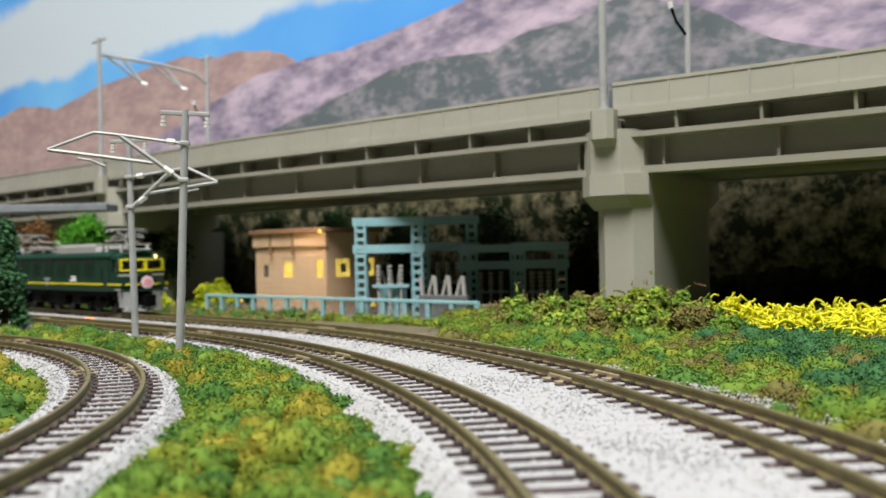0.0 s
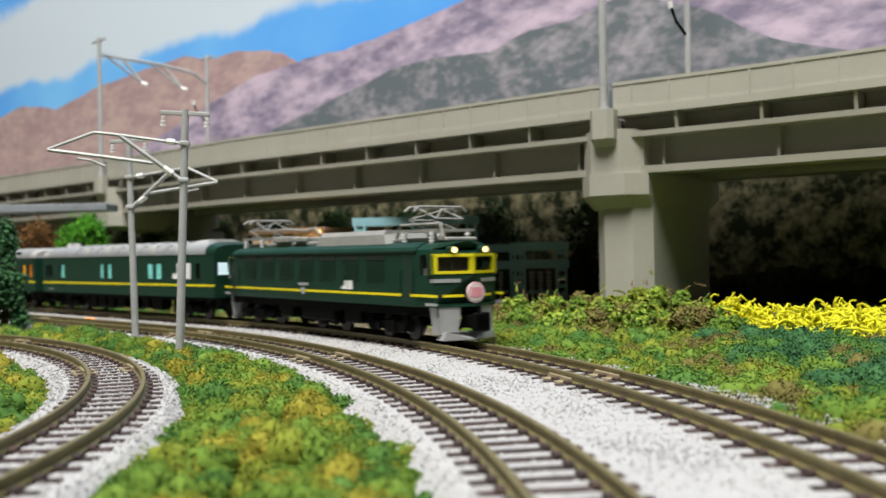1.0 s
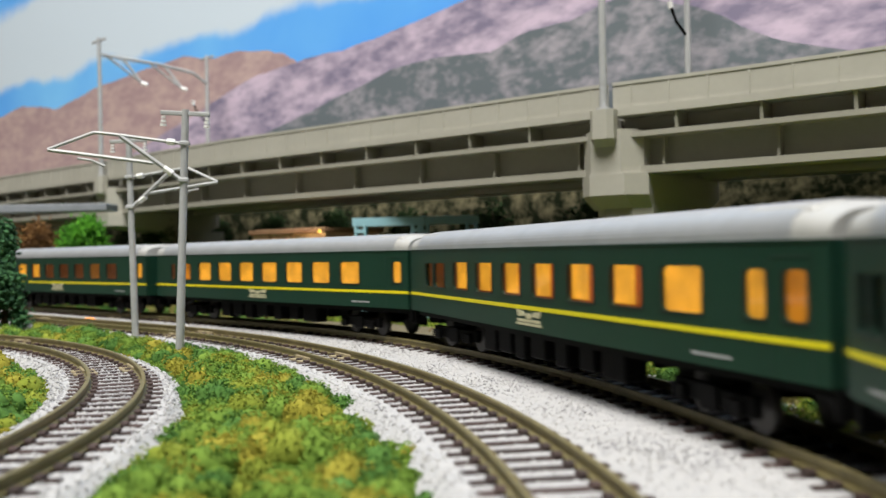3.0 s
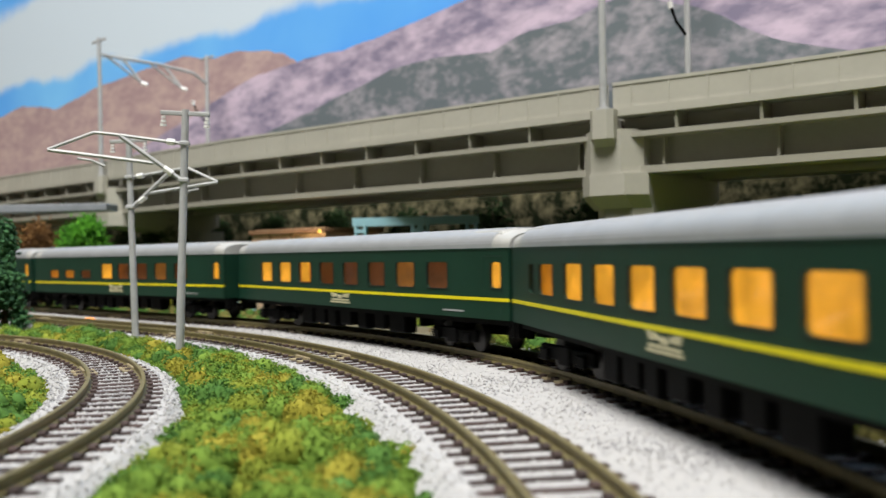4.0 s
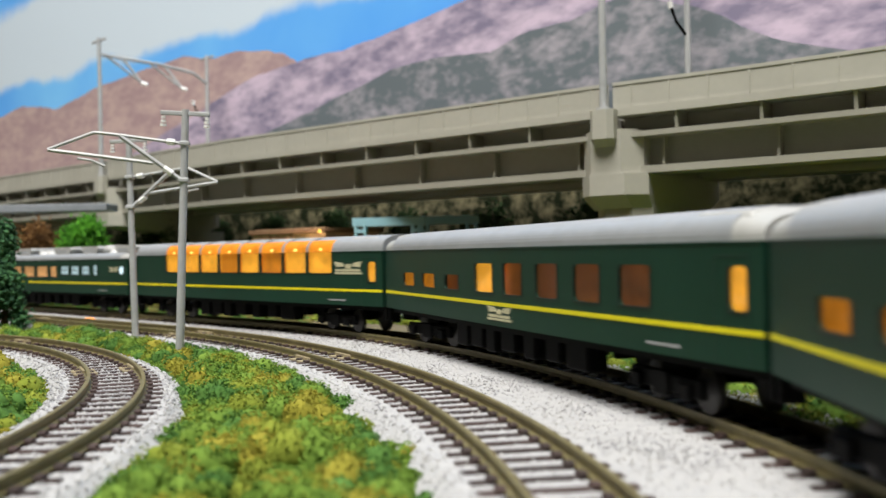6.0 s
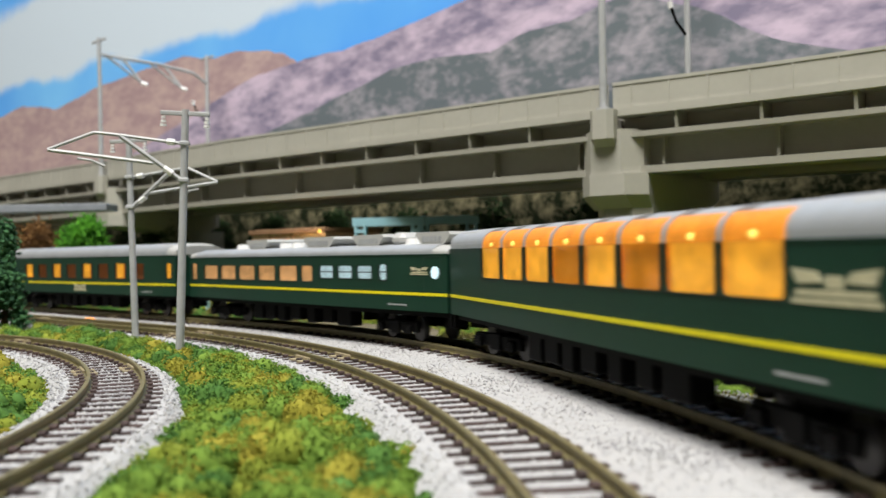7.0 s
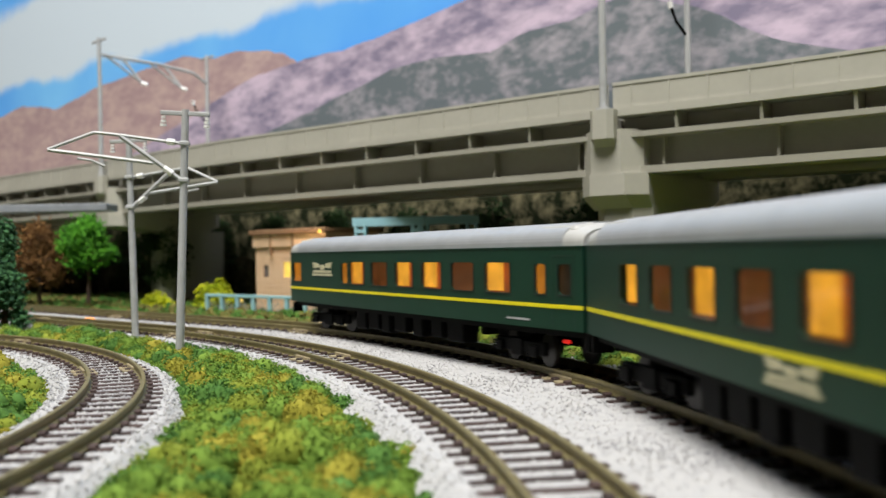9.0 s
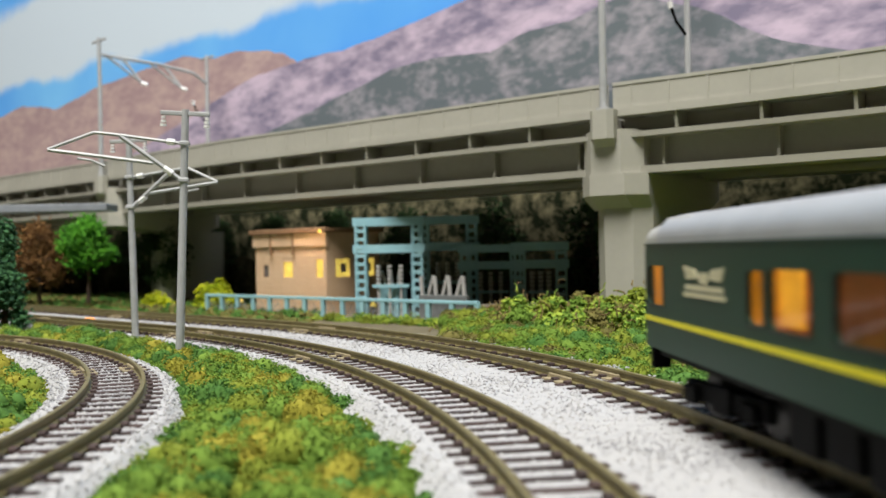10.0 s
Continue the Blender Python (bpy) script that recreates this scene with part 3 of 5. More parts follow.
def catenary_mast(x, y, z, h, height, lean, label, reach, drop, group="catenary masts"):
    root = thing("catenary_mast", at(x, y, z) @ pose(0, 0, 0, 0, lean, 0) @ pose(0, 0, 0, 0, 0, h), label, "mast", group)
    bm = bmesh.new()
    tube(bm, [(0, 0, 0.5), (0, 0, height)], 1.0, 12, 0.85)
    part("pole", bm, MAST, root, "light grey round pole")
    bm = bmesh.new()
    tube(bm, [(0, 0, 0), (0, 0, 1.3)], 2.1, 12, 1.8)
    part("foot", bm, MAST, root)
    bm = bmesh.new()
    box(bm, -5.6, 5.6, -0.5, 0.5, height - 1.4, height - 0.4, bevel=0.15)
    part("cross_arm", bm, MAST, root)
    for q in (-4.9, 4.9):
        bm = bmesh.new()
        for i in range(3):
            ring(bm, (q, 0, height - 4.0 + i * 0.9), 0.75 - 0.12 * i, 0.55)
        part("insulator", bm, WHITE, root, "white insulator")
    # hinged cantilever, over the track (-x)
    a, top, low = -0.6, height - 6.7 - drop, height - 15.2 - drop
    bm = bmesh.new()
    tube(bm, [(a, 0, top), (-15 * reach, 0, top + 1.4), (-21 * reach, 0, top + 1.8)], 0.42)
    part("top_tube", bm, MAST, root)
    bm = bmesh.new()
    tube(bm, [(a, 0, low), (-15 * reach, 0, top + 1.2)], 0.6)
    part("diagonal_tube", bm, MAST, root)
    bm = bmesh.new()
    tube(bm, [(-7.2 * reach, 0, low + 3.7), (-20 * reach, 0, low + 4.9), (-31.4 * reach, 0, low + 5.9)], 0.5)
    part("steady_tube", bm, MAST, root)
    bm = bmesh.new()
    tube(bm, [(-21 * reach, 0, top + 1.8), (-31.4 * reach, 0, low + 6.0)], 0.42)
    part("end_tube", bm, MAST, root)
    bm = bmesh.new()
    tube(bm, [(-24.6 * reach, 0, low + 4.2), (-21.5 * reach, 0, low + 3.9), (-18.3 * reach, 0, low + 2.6)], 0.35)
    part("registration_arm", bm, MAST, root)
    for p, q in (((-2.6, 0, low + 1.4), (-4.6, 0, low + 2.7)), ((-2.2, 0, top + 0.2), (-4.0, 0, top + 0.35))):
        bm = bmesh.new()
        tube(bm, [p, q], 0.75, 8)
        part("insulator", bm, WHITE, root, "white insulator")
    for z in (low, top):
        bm = bmesh.new()
        box(bm, -1.2, 1.2, -1.2, 1.2, z - 0.5, z + 0.5, bevel=0.2)
        part("clamp", bm, MAST, root)
    return root


def masts():
    catenary_mast(-61.6, 217.6, 1.6, 8, 57.6, 2.3, "grey catenary mast with hinged cantilever arm standing in turf", 0.965, 1.2)
    catenary_mast(-88, 266.9, 1.2, 172, 58.0, -1.1, "grey catenary mast with cantilever arm beside the ballast", 0.83, 4.6)


# ---- train ----
HALF_W, Z_FLOOR, Z_EAVE, Z_ROOF = 9.7, 7.3, 21.1, 25.2
PITCH = 13.05


def wall_rows(x0, x1, z0, z1, holes):
    """Rectangles that leave the holes (x0, x1, z0, z1) open."""
    rows, x = [], x0
    for a, b, c, d in sorted(holes):
        rows += [(x, a, z0, z1), (a, b, z0, c), (a, b, d, z1)]
        x = b
    rows.append((x, x1, z0, z1))
    return [r for r in rows if r[1] - r[0] > 0.01 and r[3] - r[2] > 0.01]


def bogie(parent, x, wheels, length):
    b = part("bogie", boxes((-length / 2, length / 2, -7.2, -6.0, 2.2, 4.6), (-length / 2, length / 2, 6.0, 7.2, 2.2, 4.6), (-3, 3, -6, 6, 3.0, 5.6), (-2.2, 2.2, -7.6, -6.9, 1.6, 4.9), (-2.2, 2.2, 6.9, 7.6, 1.6, 4.9), bevel=0.25), BLACK, parent, "black bogie")
    b.location = (x * MM, 0, 0)
    for w in wheels:
        for y in (-4.1, 4.1):
            bm = bmesh.new()
            tube(bm, [(w, y - 0.5, 2.9), (w, y + 0.5, 2.9)], 2.9, 18)
            part("wheel", bm, WHEEL, b, "dull steel wheel")
        for y in (-7.5, 7.5):
            bm = bmesh.new()
            box(bm, w - 1.1, w + 1.1, y - 0.4, y + 0.4, 1.9, 3.9, bevel=0.2)
            for i in range(4):
                box(bm, w - 2.6, w - 1.0, y - 0.3, y + 0.3, 2.0 + i * 0.5, 2.3 + i * 0.5)
            part("axle_box", bm, BLACK, b)
    return b


def emblem(parent, x0, x1, z0, z1, side):
    """A winged plain shape in pale gold."""
    y = side * (HALF_W + 0.06)
    bm = bmesh.new()
    w, h, xm = x1 - x0, z1 - z0, (x0 + x1) / 2
    for s in (-1, 1):
        prism(bm, [(xm + s * 0.12 * w, z0 + 0.62 * h), (xm + s * 0.42 * w, z0 + 0.55 * h), (xm + s * 0.5 * w, z1), (xm + s * 0.2 * w, z1 - 0.1 * h)], "y", y - 0.06, y + 0.06)
    prism(bm, [(xm - 0.1 * w, z0 + 0.45 * h), (xm + 0.1 * w, z0 + 0.45 * h), (xm + 0.08 * w, z0 + 0.8 * h), (xm - 0.08 * w, z0 + 0.8 * h)], "y", y - 0.06, y + 0.06)
    box(bm, x0 + 0.05 * w, x1 - 0.05 * w, y - 0.06, y + 0.06, z0 + 0.22 * h, z0 + 0.40 * h)
    box(bm, x0, x1, y - 0.06, y + 0.06, z0, z0 + 0.16 * h)
    part("emblem", bm, GOLD, parent, "pale gold winged emblem")


def roof_outline(w=HALF_W, z0=Z_EAVE, z1=Z_ROOF, n=28):
    pts = []
    for i in range(n + 1):
        a = math.pi * i / n
        pts.append((w * 0.985 * math.copysign(abs(math.cos(a)) ** 0.62, math.cos(a)), z0 + (z1 - z0) * math.sin(a) ** 0.72))
    return pts


def coach(label, length, windows, emblems=(), roof="plain", bogies=47.0, van=False):
    """Origin at rail height in the middle; x forward. windows: (x0, x1, z0, z1, kind)."""
    root = thing("railway_coach", None, label, "train coach", "coaches of the train")
    h = length / 2
    big = roof == "panorama"
    eave = 20.1 if roof == "units" else Z_EAVE
    holes = [w[:4] for w in windows if w[4] != "round"]
    flat_holes = [(a, b, c, min(d, eave)) for a, b, c, d in holes]
    for side in (-1, 1):
        y0, y1 = (-HALF_W, -HALF_W + 0.4) if side < 0 else (HALF_W - 0.4, HALF_W)
        rows = wall_rows(-h, h, Z_FLOOR, eave, flat_holes)
        bm = boxes(*[(a, b, y0, y1, c, d) for a, b, c, d in rows])
        bmesh.ops.remove_doubles(bm, verts=bm.verts, dist=0.001)
        # rounded window corners
        for a, b, c, d in flat_holes:
            r = min(0.95, (b - a) * 0.3)
            for cx, sx in ((a, 1), (b, -1)):
                for cz, sz in ((c, 1), (d, -1)):
                    if cz < eave:
                        arc = [(cx + sx * r * (1 - math.sin(q)), cz + sz * r * (1 - math.cos(q))) for q in (0, 0.39, 0.785, 1.178, math.pi / 2)]
                        prism(bm, [(cx, cz)] + arc, "y", y0 + 0.02, y1 - 0.02)
        wall = part("side_wall", bm, GREEN, root, "dark green side wall")
        part("yellow_line", boxes((-h, h, side * HALF_W - 0.09, side * HALF_W + 0.09, 10.85, 11.5)), YELLOW, root, "thin yellow line")
        yg = side * (HALF_W - 0.2)
        for a, b, c, d, kind in windows:
            if kind == "round":
                bm = bmesh.new()
                tube(bm, [((a + b) / 2, side * (HALF_W - 0.1), (c + d) / 2), ((a + b) / 2, side * (HALF_W + 0.12), (c + d) / 2)], (b - a) / 2, 18)
                part("round_window", bm, COOL, root, "round pale blue window")
                continue
            top = min(d, eave)
            # rubber edge round each opening
            bm = boxes((a - 0.18, b + 0.18, side * HALF_W - 0.12, side * HALF_W + 0.12, c - 0.18, c), (a - 0.18, a, side * HALF_W - 0.12, side * HALF_W + 0.12, c, top), (b, b + 0.18, side * HALF_W - 0.12, side * HALF_W + 0.12, c, top))
            fr = part("window_frame", bm, RIMDARK, root)
            pane = part("pane", boxes((a, b, yg - 0.08, yg + 0.08, c, top)), GLASS, fr, "clear window pane")
            pane.visible_shadow = False
            # lit walls and curtains emit themselves, in place of the coach's light bar
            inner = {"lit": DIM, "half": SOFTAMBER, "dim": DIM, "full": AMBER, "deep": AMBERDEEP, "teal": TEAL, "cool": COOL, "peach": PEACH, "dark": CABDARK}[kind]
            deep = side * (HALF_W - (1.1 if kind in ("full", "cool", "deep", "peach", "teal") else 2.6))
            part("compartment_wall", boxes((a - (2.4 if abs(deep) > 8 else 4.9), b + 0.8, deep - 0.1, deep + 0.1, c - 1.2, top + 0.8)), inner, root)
            if kind in ("lit", "half", "dim"):
                k = {"lit": 0.6, "half": 0.0, "dim": 0.0}[kind]
                yb = side * (HALF_W - 1.4)
                if k:
                    x1 = a - (b - a) * 0.12
                    bl = part("lit_curtain", boxes((x1, x1 + (b - a) * k, yb - 0.15, yb + 0.15, c + 0.2, top), bevel=0.05), AMBER, root, "amber-lit curtain")
            if kind == "teal":
                part("window_bar", boxes((a, b, yg - 0.2, yg + 0.2, c + (d - c) * 0.2, c + (d - c) * 0.24)), RIMDARK, root)
            if kind == "cool":
                part("window_bar", boxes((a, b, yg - 0.06, yg + 0.06, (c + d) / 2 - 0.12, (c + d) / 2 + 0.12)), RIMDARK, root)
        if not van:
            yd = sorted((side * (HALF_W - 0.02), side * (HALF_W + 0.06)))
            dr = part("door", boxes((60.6, 60.85, *yd, 7.6, 19.6), (66.8, 67.05, *yd, 7.6, 19.6), (60.6, 67.05, *yd, 19.4, 19.65)), LOUVRE, root, "recessed green door edge")
        part("lettering_plate", boxes((46.5 if not van else -58, 54.0 if not van else -53, side * (HALF_W + 0.03) - 0.03, side * (HALF_W + 0.03) + 0.03, 8.4, 8.75)), GREY, root, "small white lettering bar")
        for e in emblems:
            emblem(root, *e, side)
    # ends, floor, roof
    for e in (-1, 1):
        x0, x1 = (h - 0.8, h) if e > 0 else (-h, -h + 0.8)
        bm = boxes((x0, x1, -HALF_W + 0.7, HALF_W - 0.7, Z_FLOOR, eave))
        part("end_wall", bm, GREEN, root, "dark green end wall")
        gx = (h, h + 1.7) if e > 0 else (-h - 1.7, -h)
        part("gangway", boxes((*gx, -4.2, 4.2, 7.2, 19.6), bevel=0.3), BLACK, root, "black gangway bellows")
        cx = (h - 3, h + 2.0) if e > 0 else (-h - 2.0, -h + 3)
        part("coupler", boxes((*cx, -1.2, 1.2, 3.6, 6.0), bevel=0.2), BLACK, root)
        sx = (h - 0.6, h + 0.4) if e > 0 else (-h - 0.4, -h + 0.6)
        part("step_plate", boxes((*sx, -9.0, -6.4, 4.2, 7.0), (*sx, 6.4, 9.0, 4.2, 7.0)), BLACK, root)
    part("underframe", boxes((-h + 1, h - 1, -8.2, 8.2, 6.1, 7.3)), BLACK, root, "black underframe")
    lit_x = sorted([(w[0], w[1]) for w in windows if w[3] > Z_EAVE])
    z_roof = 22.6 if roof == "units" else Z_ROOF
    ro = roof_outline(z0=eave, z1=z_roof)
    if big:
        edges = [-h] + [v for ab in lit_x for v in ab] + [h]
        for i, (a, b) in enumerate(zip(edges, edges[1:])):
            bm = bmesh.new()
            prism(bm, [(p[0] * 0.78, p[1]) for p in ro] if i % 2 else ro, "x", a, b)
            part("roof_panel", bm, SILVER, root, "silver-grey roof panel")
        for a, b in lit_x:
            for side in (-1, 1):
                bm = bmesh.new()
                up = [(side * abs(p[0]) * 0.985, p[1] - 0.1) for p in ro if p[0] > HALF_W * 0.74]
                prism(bm, up + [(side * HALF_W * 0.70, max(p[1] for p in up)), (side * HALF_W * 0.70, Z_EAVE)], "x", a, b)
                part("roof_window", bm, AMBERDEEP, root, "amber-lit curved roof window")
                bm = bmesh.new()
                bmesh.ops.create_uvsphere(bm, u_segments=12, v_segments=8, radius=0.7, matrix=Matrix.Translation(((a + b) / 2, side * 9.1, 21.7)) @ Matrix.Diagonal((1.3, 0.8, 0.7, 1)))
                part("ceiling_spot", bm, SPOT, root, "warm ceiling spot")
    else:
        bm = bmesh.new()
        prism(bm, ro, "x", -h + 5.5, h - 5.5)
        part("roof", bm, SILVER, root, "silver-grey roof", smooth=False)
        for e in (-1, 1):
            bm = bmesh.new()
            a, b = (h - 5.5, h) if e > 0 else (-h, -h + 5.5)
            vs = prism(bm, roof_outline(HALF_W - 0.06, eave, z_roof - 0.25), "x", a, b)
            for v in vs:
                if abs(v.co.x) > h - 0.1:
                    v.co.z = eave + (v.co.z - eave) * 0.8
            part("roof_end", bm, GREEN if van and e > 0 else PALE, root, "lowered pale roof end")
    for side in (-1, 1):
        for a, b in ([(-h, lit_x[0][0] - 0.3), (lit_x[-1][1] + 0.3, h)] if big else [(-h, h)]):
            part("gutter", boxes((a, b, *sorted((side * (HALF_W + 0.12), side * (HALF_W - 0.3))), eave - 0.25, eave + 0.02)), GREEN, root)
    if roof == "plain" or big:
        for e in (-1, 1):
            for side in (-1, 1):
                bm = bmesh.new()
                vs = box(bm, -6.5, 6.5, -2.2, 2.2, 21.9, 25.0, bevel=0.45)
                for v in vs:
                    v.co.x *= 1.0 - 0.22 * (v.co.z - 21.9) / 3.1
                    v.co.z -= 0.30 * max(0.0, v.co.y * side)
                bmesh.ops.transform(bm, matrix=Matrix.Translation((e * (h - 9.0), side * 5.9, 0)), verts=bm.verts)
                part("roof_vent", bm, PALE, root, "pale moulded roof vent box")
    if roof == "van":
        for i in range(10):
            x = -34 + i * 8.2
            bm = bmesh.new()
            prism(bm, [(p[0] * 1.0, p[1] + 0.45) for p in roof_outline(HALF_W + 0.05)], "x", x, x + 2.6)
            part("roof_rib", bm, PALE if i % 2 else SILVER, root, "raised roof rib")
            bm = boxes((x + 2.8, x + 4.4, -8.6, -4.4, 23.6, 24.9), bevel=0.3)
            part("roof_louvre", bm, PALE, root)
        bm = bmesh.new()
        prism(bm, [(p[0] * 0.8, p[1] * 1.0 + 0.8) for p in roof_outline(HALF_W, Z_EAVE, Z_ROOF)], "x", 46, 54)
        part("roof_hood", bm, PALE, root, "pale rounded roof hood")
        for x in (-52, -46):
            bm = bmesh.new()
            tube(bm, [(x, -3, 24.5), (x, -3, 26.6)], 1.8, 12, 1.2)
            part("exhaust_cap", bm, PALE, root)
    if roof == "units":
        for x0, x1 in ((-34, -20), (1, 17), (26, 40), (53, 66)):
            bm = bmesh.new()
            prism(bm, [(x0 + 2.8, 22.0), (x1 - 2.8, 22.0), (x1, 24.4), (x1 - 0.6, 25.1), (x0 + 0.6, 25.1), (x0, 24.4)], "y", -6.2, 6.2)
            u = part("cooling_unit", bm, PALE, root, "pale roof cooling unit")
            for q in np.arange(x0 + 3, x1 - 3, 1.5):
                part("grille_bar", boxes((q, q + 0.7, -6.4, -6.1, 22.9, 24.1)), SILVER, u)
        for x in (-42, -14, -7, 48.5):
            bm = bmesh.new()
            tube(bm, [(x, -3, 22.0), (x, -3, 23.9)], 2.4, 16, 2.0)
            part("roof_ventilator", bm, WHITE, root, "white round ventilator")
        bm = bmesh.new()
        box(bm, 40.6, 46, -5.0, 3.0, 21.9, 25.4, bevel=1.3)
        part("roof_tank", bm, PALE, root)
    # equipment under the floor
    for x0, x1, z0 in ((-27, -21, 1.9), (-19.5, -13.5, 2.3), (-12, -7.5, 1.9), (-5, 1, 2.6), (4.5, 9, 2.2), (13, 18, 2.6), (20, 27, 2.2)):
        part("equipment_box", boxes((x0, x1, -7.6, -4.0, z0, 6.3), (x0 + 2, x1 - 1, 3.5, 7.6, z0, 6.3), bevel=0.3), BLACK, root, "black underfloor equipment box")
    made = [bogie(root, s * bogies, (-7.0, 7.0), 20) for s in (1, -1)]
    return root, made, bogies


def row(n, start, kinds, w=7.8, z0=13.0, z1=18.4, pitch=PITCH):
    return [(start + i * pitch, start + i * pitch + w, z0, z1, kinds[i]) for i in range(n)]


def logo_shape(parent, x, z, w, side, y):
    """White corporate mark as plain bars."""
    bm = bmesh.new()
    yy = side * y
    h = w * 0.45
    t = w * 0.16
    for a, b, c, d in ((0, w * 0.42, 0, h * 0.34), (w * 0.24, w * 0.42, h * 0.34, h), (w * 0.48, w * 0.95, 0, h)):
        box(bm, x + a, x + b, yy - 0.05, yy + 0.05, z + c, z + d)
    part("white_mark", bm, WHITE, parent, "white plain-shaped mark")


def pantograph(parent, x):
    z = 22.8
    base = part("pantograph", boxes((x - 7.5, x + 7.5, -5.6, -4.8, z + 2.4, z + 3.0), (x - 7.5, x + 7.5, 4.8, 5.6, z + 2.4, z + 3.0), (x - 7.5, x - 6.8, -5, 5, z + 2.4, z + 3.0), (x + 6.8, x + 7.5, -5, 5, z + 2.4, z + 3.0)), HOOD, parent, "grey folded pantograph")
    for sx in (-1, 1):
        for sy in (-1, 1):
            bm = bmesh.new()
            for i in range(4):
                ring(bm, (x + sx * 5.6, sy * 5.2, z - 0.6 + i * 0.75), 0.75, 0.4, 10)
            ring(bm, (x + sx * 5.6, sy * 5.2, z - 0.8), 0.45, 3.4)
            part("insulator", bm, WHITE, base, "ribbed white insulator")
            bm = bmesh.new()
            tube(bm, [(x + sx * 2.4, sy * 4.2, z + 3), (x - sx * 5.6, sy * 3.8, z + 5.4), (x + sx * 2.2, sy * 3.2, z + 8.0)], 0.26)
            part("lower_arm", bm, HOOD, base)
    for sx in (-1, 1):
        bm = bmesh.new()
        tube(bm, [(x + sx * 1.9, -7.6, z + 7.2), (x + sx * 1.9, -6.0, z + 8.3), (x + sx * 1.9, 6.0, z + 8.3), (x + sx * 1.9, 7.6, z + 7.2)], 0.34)
        part("contact_strip", bm, HOOD, base)
        bm = bmesh.new()
        tube(bm, [(x + sx * 5.6, -3.8, z + 5.4), (x + sx * 5.6, 3.8, z + 5.4)], 0.24)
        tube(bm, [(x + sx * 5.6, -3.8, z + 5.4), (x - sx * 1.9, 3.2, z + 8.2)], 0.2)
        part("cross_tube", bm, HOOD, base)


